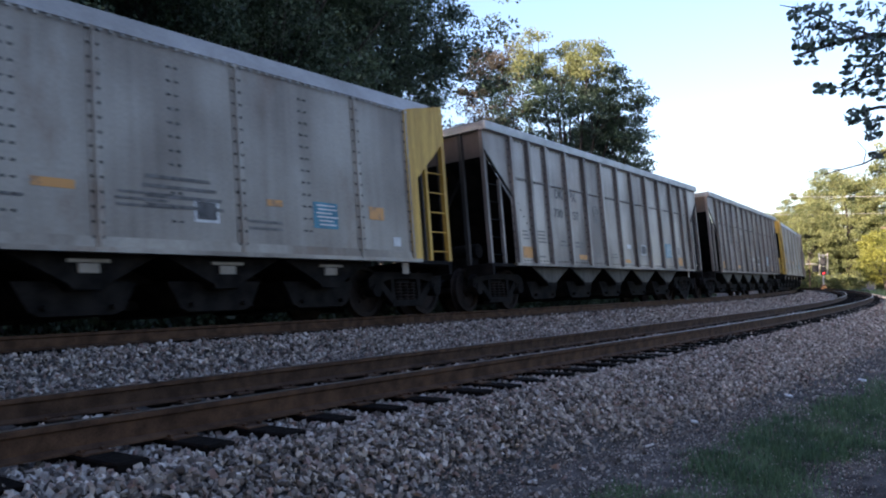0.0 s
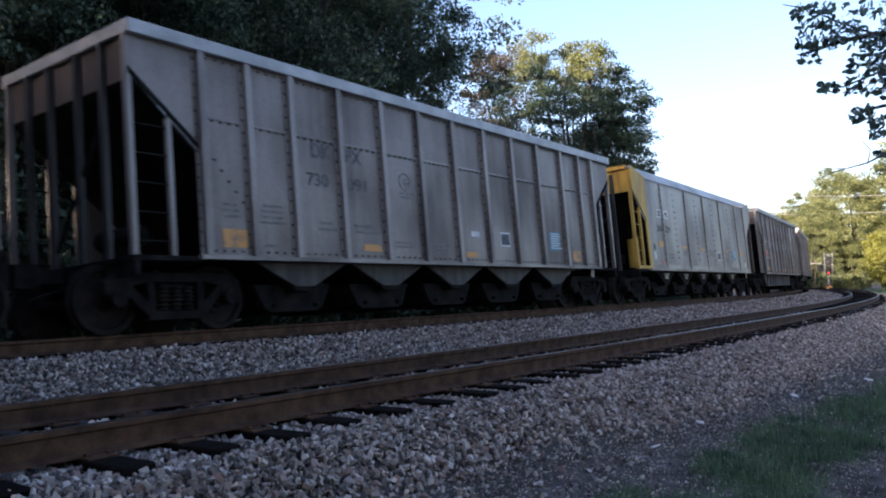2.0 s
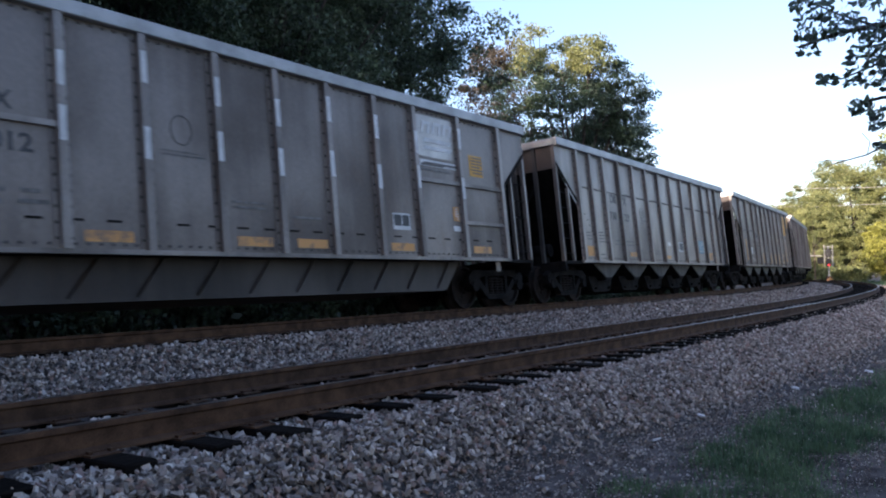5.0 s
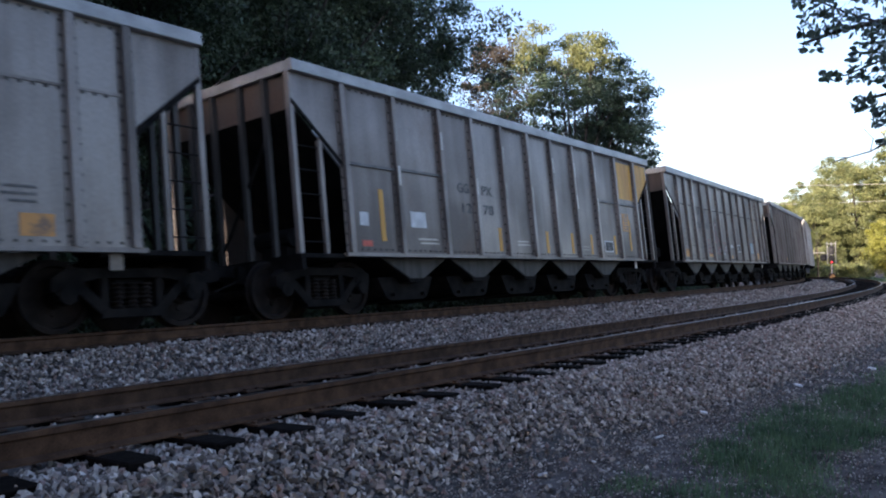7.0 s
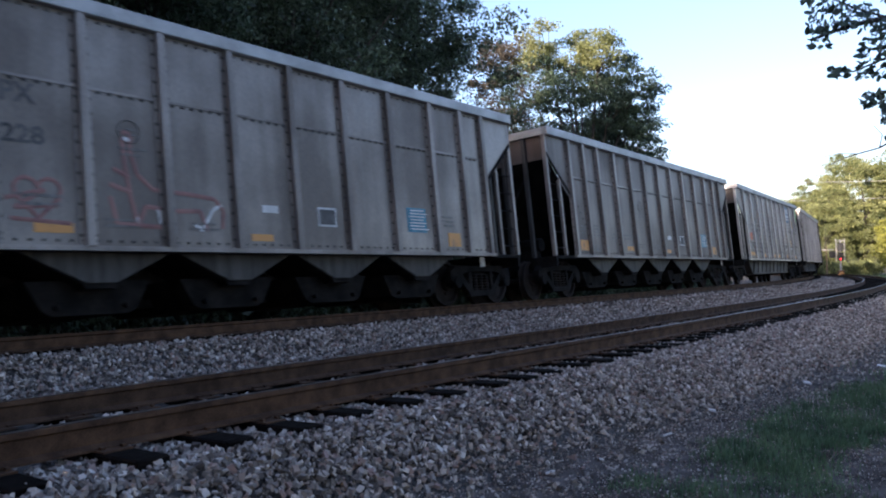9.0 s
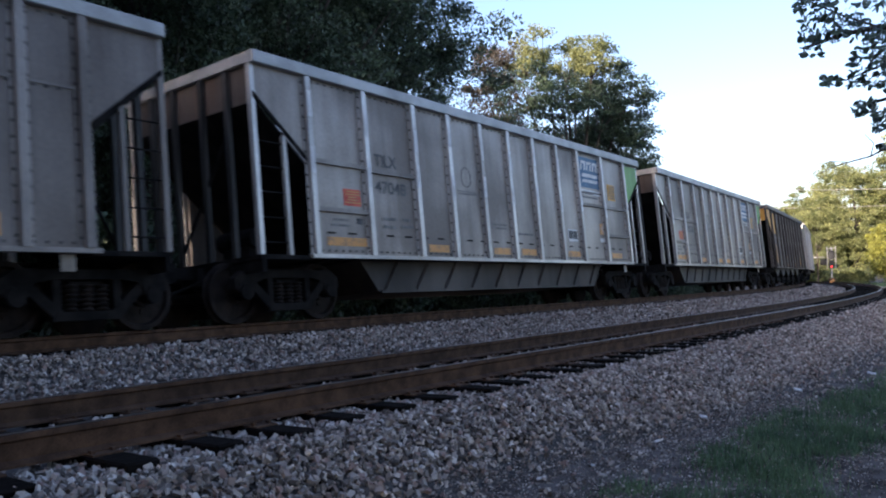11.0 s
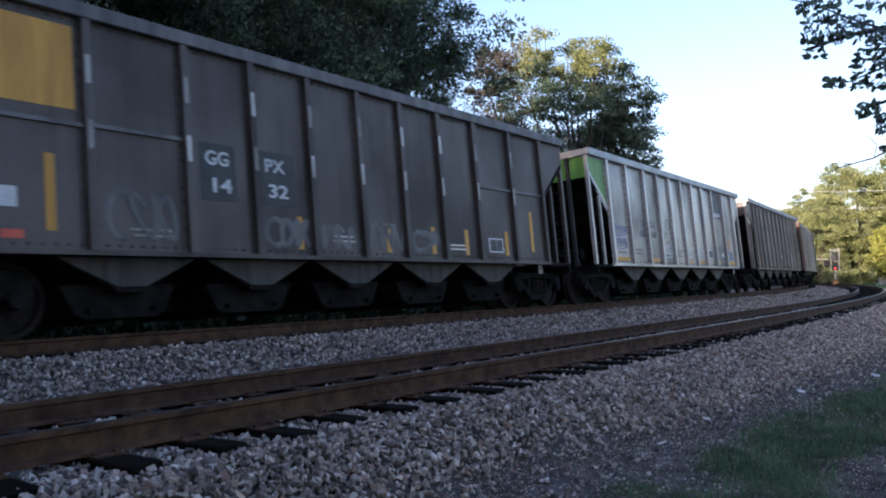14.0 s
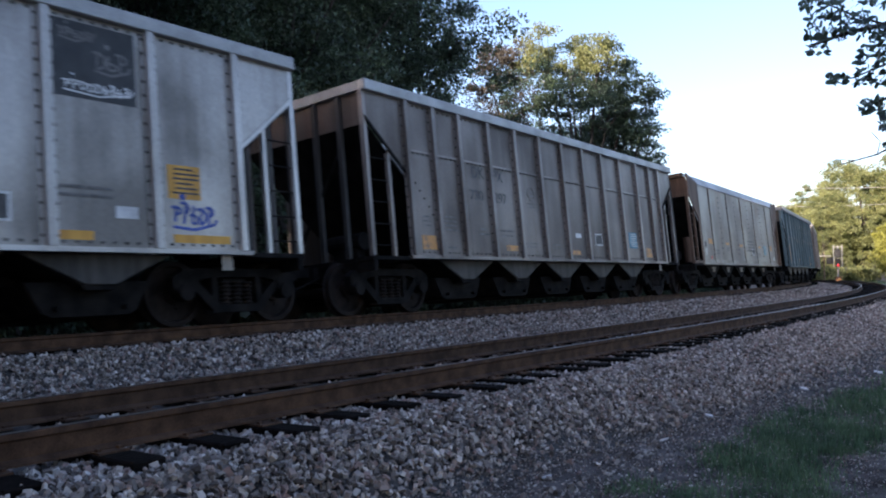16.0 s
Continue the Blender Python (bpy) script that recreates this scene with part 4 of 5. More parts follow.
    for a, b, c, e, n in ((1.5, 1.42, 2.0, 1.6, 2), (2.75, 1.42, 3.2, 1.7, 2), (3.3, 1.45, 3.7, 1.7, 2), (5.2, 2.25, 5.95, 2.35, 2), (6.3, 1.6, 7.1, 1.75, 2), (7.4, 1.5, 8.2, 1.6, 1), (10.8, 2.6, 11.9, 2.8, 2)):
        bars(car, a, b, c, e, n)
    decal(car, "black_label", 2.13, 1.5, 2.28, 1.6, "ink")


def dark_extras(car, word, num, panel_left, panel_right, blocks):
    for x0, x1, z in ((1.2, 2.44, 2.48), (2.56, 3.84, 2.5), (10.93, 12.19, 2.5), (12.31, 13.55, 2.5)):
        place("panel_edge", cached(("panel_edge", x0, z), lambda b: box(b, x0, x1, -1.54, -1.5, z - 0.025, z + 0.025)), "grey", car)
    if panel_left:
        decal(car, "yellow_panel", 1.24, 2.66, 2.36, 3.68, "orange_yellow")
    if panel_right:
        d = decal(car, "orange_notice", 12.55, 1.75, 13.0, 2.25, "orange_decal")
        bars(d, 12.58, 1.78, 13.0, 2.22, 6, "alu", -1.511)
        decal(car, "yellow_panel", 12.4, 2.66, 13.5, 3.7, "orange_yellow")
    for x, z in ((2.02, 1.2), (5.9, 1.08), (8.0, 1.08), (9.3, 1.08), (10.4, 1.08), (11.9, 1.1), (13.0, 1.2)):
        decal(car, "yellow_stripe", x - 0.06, z, x + 0.06, z + (0.9 if x in (2.02, 13.0) else 0.5), "orange_yellow")
    decal(car, "white_label", 1.42, 1.45, 1.64, 1.68, "white_decal")
    decal(car, "white_label", 1.45, 1.1, 1.7, 1.2, "red_decal")
    for x in RIBS["dark"][1:-1]:
        for z in (3.0, 2.2):
            decal(car, "worn_patch", x - 0.03, z, x + 0.03, z + 0.35, "alu_bright", -1.588)
    if blocks:
        decal(car, "lettering_block", 4.12, 1.72, 4.72, 2.52, "black")
        decal(car, "lettering_block", 5.18, 1.72, 5.84, 2.52, "black")
        for w, x, z in ((word[:2], 4.2, 2.22), (word[2:], 5.26, 2.22), (num[:2], 4.24, 1.84), (num[2:], 5.3, 1.84)):
            write(car, w, x, z, 0.2, "white_decal", 0.4, -1.51)
    else:
        for w, x, z in ((word[:2], 4.42, 2.24), (word[2:], 5.3, 2.24), (num[:2], 4.47, 1.84), (num[2:], 5.3, 1.84)):
            write(car, w, x, z, 0.2, "ink", 0.42)
        decal(car, "white_label", 2.83, 1.47, 3.28, 1.76, "white_decal")
    d = decal(car, "inspection_label", 11.2, 1.15, 11.75, 1.45, "white_decal")
    decal(d, "label_field", 11.24, 1.18, 11.48, 1.42, "ink", -1.508)
    decal(d, "label_field", 11.5, 1.18, 11.71, 1.42, "ink", -1.508)
    for a, b, c, e, n in ((3.0, 1.15, 3.7, 1.3, 2), (6.6, 1.2, 7.2, 1.35, 2), (9.8, 1.15, 10.5, 1.3, 2)):
        bars(car, a, b, c, e, n, "alu_bright")


wheelsets, cars = [], []
rb = "aluminium ribbed open-top coal hopper car, grimy grey"
# order, kind and dress of the cars; shift: small differences of coupling
PLAN = (
    (0, 0.00, lambda: (c := hopper_car("plain", "cream", "smooth-sided grey hopper car with yellow-painted ends", "cream", ends=("yellow", "yellow")), plain_extras(c, "yellow", "yellow"), dress_plain(c, None))[0]),
    (1, 0.12, lambda: (c := hopper_car("ribbed", "alu_mid", rb), ribbed_extras(c, "DKPX", "730157", 1))[0]),
    (2, 0.09, lambda: (c := hopper_car("ribbed", "alu", rb), ribbed_extras(c, "DKPX", "730091", 2))[0]),
    (3, 0.05, lambda: (c := hopper_car("plain", "cream", "smooth-sided grey hopper car with yellow-painted ends", "cream", ends=("yellow", "end_brown")), plain_extras(c, "yellow", "cream"), dress_plain(c, "200224"))[0]),
    (4, -0.01, lambda: (c := hopper_car("trough", "alu", "silver ribbed coal car with a deep trough between its trucks"), trough_extras(c, "47012"))[0]),
    (5, 0.01, lambda: (c := hopper_car("ribbed", "alu_mid", "dull aluminium ribbed coal hopper car"), ribbed_extras(c, "DKPX", "730223", 5))[0]),
    (6, -0.06, lambda: (c := hopper_car("dark", "dusk", "dull brown-grey ribbed coal hopper car with an orange-yellow corner panel", "alu_rib", corners=(None, "orange_yellow")), dark_extras(c, "GGPX", "1278", False, True, False))[0]),
    (7, -0.09, lambda: (c := hopper_car("ribbed", "alu_mid", "grimy ribbed coal hopper car with sprayed graffiti on its side"), ribbed_extras(c, "DKPX", "730228", 7), graffiti_of(c))[0]),
    (8, -0.10, lambda: (c := hopper_car("ribbed", "alu", rb), ribbed_extras(c, None, "", 8))[0]),
    (9, 0.00, lambda: (c := hopper_car("trough", "alu_mid", "pale ribbed coal car with a blue sign and a green corner", "rib_bright", corners=(None, "green")), trough_extras(c, "47048", "blue"))[0]),
    (10, 0.03, lambda: (c := hopper_car("trough", "alu_mid", "silver ribbed coal car with a deep trough between its trucks", "rib_bright", corners=(None, "green")), trough_extras(c, "47076", "blue"))[0]),
    (11, 0.00, lambda: (c := hopper_car("dark", "dark", "dark brown-grey ribbed coal hopper car with orange-yellow corner panels", "dark", "grey", ends=("orange_yellow", "dark"), corners=("orange_yellow", None)), dark_extras(c, "GGPX", "1432", True, False, True), [scribble(c, 40 + k, x, 1.1, x + 0.9, z, "grey", 3, 0.09) for k, (x, z) in enumerate(((2.75, 1.75), (5.25, 1.55), (6.4, 1.5), (7.5, 1.6), (8.7, 1.5)))])[0]),
    (12, 0.10, lambda: (c := hopper_car("dark", "alu_bright", "bright aluminium coal hopper car with green corners and graffiti", "rib_bright", ends=("green", "end_brown"), corners=("green", None)), bright_extras(c))[0]),
    (13, 0.08, lambda: (c := hopper_car("ribbed", "alu", rb), ribbed_extras(c, "DKPX", "730297", 13))[0]),
    (14, -0.01, lambda: (c := hopper_car("plain", "cream", "smooth-sided cream hopper car with rusty brown ends", "cream", ends=("brown", "brown")), plain_extras(c, "brown", "brown"), dress_plain(c, None))[0]),
    (15, 0.00, lambda: (c := hopper_car("dark", "teal", "dull teal ribbed coal hopper car", "teal"), dark_extras(c, "GGPX", "1290", False, False, False))[0]),
    (16, 0.00, lambda: hopper_car("ribbed", "alu", rb)),
    (17, 0.00, lambda: hopper_car("ribbed", "alu", rb)),
    (18, 0.00, lambda: hopper_car("ribbed", "alu", rb)),
    (19, 0.00, lambda: hopper_car("dark", "grey", "dull grey ribbed coal hopper car", "grey")),
)


def dress_plain(c, num):
    if num:
        for w, x in (("DK", 2.1), ("PX", 2.78)):
            decal(c, "lettering_plate", x, 2.6, x + 0.42, 2.86, "white_decal")
            write(c, w, x + 0.05, 2.64, 0.18, "ink", 0.32, -1.51)
        write(c, num[:3], 1.98, 2.16, 0.21, "ink", 0.52)
        write(c, num[3:], 2.78, 2.16, 0.21, "ink", 0.52)
    else:
        bars(c, 8.0, 1.5, 9.4, 2.0, 4)


def graffiti_of(c):
    heart = [(4.42 + 0.017 * 16 * math.sin(a) ** 3, 1.55 + 0.017 * (13 * math.cos(a) - 5 * math.cos(2 * a) - 2 * math.cos(3 * a) - math.cos(4 * a))) for a in np.linspace(0, 6.3, 22)]
    strokes(c, [heart, [(4.05, 1.5), (4.5, 1.62), (4.15, 1.4), (4.65, 1.45)], [(4.1, 1.28), (4.8, 1.24)]], "red_paint", 0.05)
    neck = [(5.5, 2.42), (5.62, 2.4), (5.6, 2.2), (5.68, 1.9), (5.9, 1.72), (6.4, 1.7), (6.85, 1.66), (6.98, 1.5), (6.95, 1.25)]
    belly = [(5.5, 2.36), (5.52, 2.0), (5.58, 1.6), (5.66, 1.24), (5.78, 1.5), (6.2, 1.46), (6.6, 1.48), (6.7, 1.22)]
    strokes(c, [neck, belly, [(5.3, 1.6), (5.38, 1.26), (6.1, 1.24)], [(5.36, 1.95), (5.58, 1.85)], [(5.3, 1.75), (5.6, 1.66)]], "red_paint", 0.06)
    strokes(c, [[(5.52, 2.34), (5.62, 2.32)], [(5.95, 1.5), (6.0, 1.28), (6.12, 1.5)], [(6.5, 1.3), (6.62, 1.22), (6.8, 1.5), (6.95, 1.58)], [(5.62, 1.4), (5.68, 1.26)]], "white_decal", 0.05)


def bright_extras(c):
    write(c, "TI", 3.4, 2.08, 0.2, "ink", 0.3)
    write(c, "LX", 4.2, 2.1, 0.2, "ink", 0.4)
    write(c, "420", 3.28, 1.8, 0.2, "ink", 0.45)
    write(c, "160", 4.18, 1.8, 0.2, "ink", 0.5)
    for x0, x1 in ((1.36, 2.3), (4.2, 4.75), (7.5, 8.1), (8.75, 9.4), (10.9, 11.4), (12.5, 13.4)):
        decal(c, "yellow_stripe", x0, 1.07, x1, 1.18, "orange_yellow")
    decal(c, "black_panel", 10.98, 2.78, 12.05, 3.72, "black", label="black panel with worn white lettering")
    tag(c, 37, 11.1, 2.86, 11.98, 3.0, "white_decal", 9, 0.022, -1.509)
    tag(c, 38, 11.06, 3.5, 11.5, 3.62, "grey", 5, 0.03, -1.509)
    tag(c, 39, 11.5, 3.15, 11.95, 3.42, "grey", 3, 0.035, -1.509)
    d = decal(c, "orange_notice", 12.45, 1.65, 12.95, 2.1, "orange_yellow")
    bars(d, 12.5, 1.7, 12.95, 2.08, 6, "ink", -1.51)
    decal(c, "white_label", 11.7, 1.35, 12.0, 1.5, "white_decal")
    tag(c, 31, 1.4, 1.78, 2.25, 2.06, "blue_paint", 5, 0.022)
    tag(c, 32, 1.42, 1.42, 2.2, 1.72, "blue_paint", 6, 0.022)
    tag(c, 33, 5.35, 1.24, 6.05, 1.72, "white_spray", 5, 0.026)
    tag(c, 34, 7.6, 1.28, 8.15, 1.62, "white_spray", 4, 0.022)
    tag(c, 35, 8.78, 1.24, 9.45, 1.56, "white_spray", 6, 0.02)
    tag(c, 36, 12.5, 1.28, 13.15, 1.62, "blue_paint", 5, 0.04)
    for a, b, c2, e, n in ((2.5, 1.25, 3.5, 1.45, 2), (6.4, 1.25, 7.1, 1.5, 3), (1.4, 1.25, 2.2, 1.36, 1), (5.35, 1.95, 5.85, 2.0, 1), (10.9, 1.55, 11.7, 1.75, 2)):
        bars(c, a, b, c2, e, n)
    d = decal(c, "inspection_label", 10.0, 1.25, 10.45, 1.58, "white_decal")
    decal(d, "label_field", 10.04, 1.28, 10.41, 1.55, "ink", -1.508)
    bm = bmesh.new()
    for j in range(20):
        a, b = 2 * math.pi * j / 20, 2 * math.pi * (j + 1) / 20
        tube(bm, (5.78 + 0.15 * math.cos(a), -1.503, 2.28 + 0.16 * math.sin(a)), (5.78 + 0.15 * math.cos(b), -1.503, 2.28 + 0.16 * math.sin(b)), 0.009, n=4)
    part("emblem_ring", bm, "ink", c)


PITCH, SPEED = 16.286, 12.4669
for i, shift, build in PLAN:
    cars.append((build(), -7.5 + PITCH * i - shift))

# ---- trees ----
def crown_mesh(seed, rx, rz, clumps, leaves, size, hollow=0.45, clump_r=0.28):
    """Leaf blades in clumps spread through an uneven crown, centred on the origin."""
    r = np.random.default_rng(seed)
    d = r.normal(size=(clumps, 3))
    d /= np.linalg.norm(d, axis=1)[:, None]
    lump = 1 + 0.22 * np.sin(3.1 * d[:, 0] + seed) * np.cos(2.7 * d[:, 1] - seed) + 0.15 * np.sin(6.3 * d[:, 2] + 2 * seed)
    c = d * (hollow + (1 - hollow) * r.uniform(0, 1, clumps) ** 0.6)[:, None] * lump[:, None] * [rx, rx, rz]
    k = np.repeat(np.arange(clumps), leaves)
    n = len(k)
    rad = rx * clump_r * r.uniform(0.5, 1.3, clumps)
    g = r.normal(size=(n, 3))
    g *= (r.uniform(0, 1, n) ** 0.45 / np.linalg.norm(g, axis=1))[:, None]
    p = c[k] + g * rad[k][:, None] * [1, 1, 0.6]
    a, b = r.normal(size=(n, 3)), r.normal(size=(n, 3))
    a /= np.linalg.norm(a, axis=1)[:, None]
    b -= a * np.sum(a * b, 1)[:, None]
    b /= np.linalg.norm(b, axis=1)[:, None]
    w = size * r.uniform(0.6, 1.3, n)[:, None]
    v = np.stack([p - a * w * 0.5, p + b * w * 0.28, p + a * w * 0.5, p - b * w * 0.28], 1).reshape(-1, 3)
    return bulk("crown", v, np.arange(4 * n).reshape(n, 4)), c


def trunk_mesh(seed, height, base, centres, r0, n_limbs=14):
    """A tapered trunk with limbs out to some of the crown's clumps. The crown sits at height base."""
    r = random.Random(seed)
    bm = bmesh.new()
    pts = [Vector((0, 0, -0.4))]
    for k in range(1, 7):
        pts.append(Vector((r.uniform(-0.2, 0.2) * k * 0.3, r.uniform(-0.2, 0.2) * k * 0.3, height * k / 6.5)))
    for k in range(6):
        tube(bm, pts[k], pts[k + 1], r0 * (1 - k / 6.6) + (0.35 * r0 if k == 0 else 0), r0 * (1 - (k + 1) / 6.6), 9, False)
    for j in range(n_limbs):
        c = Vector(centres[r.randrange(len(centres))]) + Vector((0, 0, base))
        k = min(5, max(1, int(6 * max(0.2, (c.z / height) - 0.25))))
        a = pts[k]
        mid = a.lerp(c, 0.5) + Vector((r.uniform(-0.4, 0.4), r.uniform(-0.4, 0.4), 0.5))
        tube(bm, a, mid, r0 * 0.32, r0 * 0.18, 6, False)
        tube(bm, mid, c, r0 * 0.18, r0 * 0.05, 5, False)
    me = bpy.data.meshes.new("trunk")
    bm.to_mesh(me)
    bm.free()
    return me


def make_tree(seed, height, rx, rz, clumps, leaves, size, leafmat, label, r0=0.22, group="", base=None, **kw):
    base = base if base is not None else height - rz * 0.95
    crown, cs = crown_mesh(seed, rx, rz, clumps, leaves, size, **kw)
    tree = tagged(new("tree"), label, "tree", group)
    place("trunk", trunk_mesh(seed, height * 0.85, base, cs, r0), "bark", tree)
    place("crown", crown, leafmat, tree, m=pose(0, 0, base))
    return tree


def clear_of_track(x, y, gap):
    return np.min(np.hypot(_x - x, _y - y)) > gap


# the wood on the far side of the line
wood = "dense dark-leaved tree of the wood behind the line"
protos = [make_tree(40 + k, 15.0 + k, 4.3, 6.8, 240, 290, 0.135, "leaf_dark", wood, group="wood behind the line", hollow=0.2, clump_r=0.2) for k in range(3)]
r3 = random.Random(11)
spots = []
for s in np.arange(-5.2, 15, 4.2):
    spots.append((s + r3.uniform(-1, 1), -7.5 - r3.uniform(0, 1.5)))
spots.append((17.5, -9.5))
for s in np.arange(-9, 22, 5.0):
    spots.append((s + r3.uniform(-1, 1), -13 - r3.uniform(0, 2)))
for s in np.arange(-24, 34, 6.0):
    spots.append((s + r3.uniform(-1, 1), -20 - r3.uniform(0, 3)))
for s in np.arange(-40, 40, 6.0):
    spots.append((s + r3.uniform(-1, 1), -30 - r3.uniform(0, 3)))
for k, (s, u) in enumerate(spots):
    x, y = ground_at(s, u)
    m = pose(float(x), float(y), -0.8, 0, 0, r3.uniform(0, 360)) @ Matrix.Scale(r3.uniform(0.9, 1.15), 4)
    if k < 3:
        protos[k].matrix_basis = m
    else:
        t_ = copy_thing(protos[k % 3], m)
        t_.scale = m.to_scale()

# understorey along the foot of the wood
bush_crown, _ = crown_mesh(77, 1.5, 1.0, 60, 60, 0.16, hollow=0.2)
for k, s in enumerate(np.arange(-16, 84, 2.2)):
    x, y = ground_at(s, -7.4 - r3.uniform(0, 1.2))
    b = tagged(new("bush", None), "low dark-green undergrowth bush beside the line", "bush", "undergrowth")
    place("foliage", bush_crown, "leaf_dark", b)
    b.matrix_basis = pose(float(x), float(y), -0.6, 0, 0, r3.uniform(0, 360))
thicket, _ = crown_mesh(79, 3.2, 2.6, 110, 70, 0.3, hollow=0.2)
for k, (s, u) in enumerate([(s, u) for u in (-9.5, -17.0, -26.0) for s in np.arange(-44, 52, 5.0)]):
    x, y = ground_at(s + r3.uniform(-1, 1), u)
    b = tagged(new("bush"), "dark thicket between the trunks of the wood", "bush", "thicket")
    place("foliage", thicket, "leaf_dark", b)
    b.matrix_basis = pose(float(x), float(y), 1.2, 0, 0, r3.uniform(0, 360))

# the big oak standing clear of the wood, its companions and the far trees
def lobed_tree(seed, lobes, clumps, leaves, size, leafmat, label, sun_tops=0, topmat=""):
    """A many-stemmed tree: stems fan out from the foot to rounded lobes (x, y, z, radius) of leaf clumps, the first of
    them in a paler colour for sunlight.
    """
    r = np.random.default_rng(seed)
    tree = tagged(new("tree"), label, "tree")
    bm, crowns = bmesh.new(), []
    for k, (x, y, z, rad) in enumerate(lobes):
        d = r.normal(size=(clumps, 3))
        d /= np.linalg.norm(d, axis=1)[:, None]
        c = np.array((x, y, z)) + d * (rad * r.uniform(0.35, 1.0, clumps) ** 0.6)[:, None] * [1.05, 1.05, 0.85]
        i = np.repeat(np.arange(clumps), leaves)
        g = r.normal(size=(len(i), 3))
        g *= (r.uniform(0, 1, len(i)) ** 0.4 / np.linalg.norm(g, axis=1))[:, None]
        q = c[i] + g * (rad * r.uniform(0.2, 0.42, clumps))[i][:, None] * [1.1, 1.1, 0.6]
        a, b = r.normal(size=(len(i), 3)), r.normal(size=(len(i), 3))
        a /= np.linalg.norm(a, axis=1)[:, None]
        b -= a * np.sum(a * b, 1)[:, None]
        b /= np.linalg.norm(b, axis=1)[:, None]
        w = size * r.uniform(0.6, 1.3, len(i))[:, None]
        crowns.append(np.stack([q - a * w * 0.5, q + b * w * 0.3, q + a * w * 0.5, q - b * w * 0.3], 1).reshape(-1, 3))
        foot_, end = Vector((0.12 * x, 0.12 * y, -0.4)), Vector((x, y, z))
        low_ = Vector((0.28 * x, 0.28 * y, 0.42 * z))
        mid = low_.lerp(end, 0.55) + Vector((0, 0, 0.5))
        tube(bm, foot_, low_, 0.15, 0.11, 7, False)
        tube(bm, low_, mid, 0.11, 0.07, 6, False)
        tube(bm, mid, end, 0.07, 0.03, 5, False)
        for t in c[::3]:
            tube(bm, mid.lerp(end, 0.6), Vector(t), 0.035, 0.012, 4, False)
    part("trunk", bm, "bark", tree)
    for name, some, m in (("treetop", crowns[:sun_tops], topmat), ("crown", crowns[sun_tops:], leafmat)):
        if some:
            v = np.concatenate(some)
            place(name, bulk(name, v, np.arange(len(v)).reshape(-1, 4)), m, tree, "gold-tinged leaves, coloured paler for the evening sun" if name == "treetop" else "")
    return tree


OAK = ((-2.2, 0.3, 15.2, 1.9), (-0.5, 1.0, 14.9, 1.7), (1.0, -0.5, 14.8, 1.5), (2.3, 0.8, 13.6, 1.6), (3.0, -0.6, 12.2, 1.6), (3.2, 0.9, 10.7, 1.7), (3.4, -0.4, 9.0, 1.7), (3.5, 0.3, 7.4, 1.5),
       (1.4, -1.4, 11.0, 1.5), (-1.0, -1.3, 12.0, 2.0), (-0.7, 1.3, 9.4, 1.9), (-3.2, 0.2, 12.9, 2.0), (-3.7, -0.8, 10.2, 2.1), (1.4, 0.4, 8.5, 1.8), (0.2, 1.6, 13.0, 1.7), (-4.0, 1.0, 8.0, 1.9), (-1.5, -1.0, 8.0, 1.7))
# the three top lobes get lighter leaves, sunlight put into their colour
oak = lobed_tree(5, OAK, 34, 105, 0.16, "leaf", "tall many-stemmed oak, its top coloured paler and gold for the evening sun", 3, "leaf_light")
oak.matrix_basis = pose(8.0, 49.0, -0.8)
t2 = make_tree(8, 16.0, 2.6, 6.0, 170, 170, 0.15, "leaf_brown", "browning autumn tree at the edge of the wood", hollow=0.35)
t2.matrix_basis = pose(3.3, 50.0, -0.8)
t3 = make_tree(9, 13.5, 3.0, 5.2, 200, 170, 0.16, "leaf", "leafy tree behind the line", hollow=0.35)
t3.matrix_basis = pose(10.3, 54.0, -0.8)

far = [make_tree(60 + k, 17.0, 6.2, 8.3, 300, 150, 0.3, "leaf_light", "broad sunlit yellow-green tree across the far bend", r0=0.35, group="far trees", hollow=0.55, clump_r=0.2) for k in range(2)]
FAR = ((51.5, 113, 0.72), (58.5, 116, 0.93), (67, 114, 1.2), (75, 110, 1.3), (55, 124, 0.85), (63, 126, 1.0), (84, 116, 1.1), (47.0, 119, 0.55), (94, 108, 1.1), (104, 98, 1.0))
for k, (x, y, sc) in enumerate(FAR):
    m = pose(x, y, -0.8, 0, 0, 77 * k) @ Matrix.Scale(sc, 4)
    if k < 2:
        far[k].matrix_basis = m
    else:
        copy_thing(far[k % 2], m).scale = m.to_scale()
gold = make_tree(71, 7.5, 3.0, 3.4, 120, 80, 0.3, "leaf_gold", "lime-yellow bush in full evening sun", hollow=0.5)
gold.matrix_basis = pose(53.5, 97, -0.8)
far_bush, _ = crown_mesh(78, 2.4, 1.5, 80, 50, 0.3, hollow=0.4)
for k, (x, y) in enumerate(((46.5, 104), (50.5, 107), (54.5, 108), (59, 106), (44.5, 110), (63, 104))):
    b = tagged(new("bush"), "sunlit yellow-green brush under the far trees", "bush", "far brush")
    place("foliage", far_bush, "leaf_light", b)
    b.matrix_basis = pose(x, y, 0.1, 0, 0, 50 * k)

# unseen wood added at the camera's back, which keeps the line in shade
back = make_tree(90, 17.0, 5.2, 7.5, 150, 60, 0.75, "leaf_dark", "tall unseen tree added behind the path to shade the line", r0=0.35, group="wood behind the path", hollow=0.3, base=9.0)
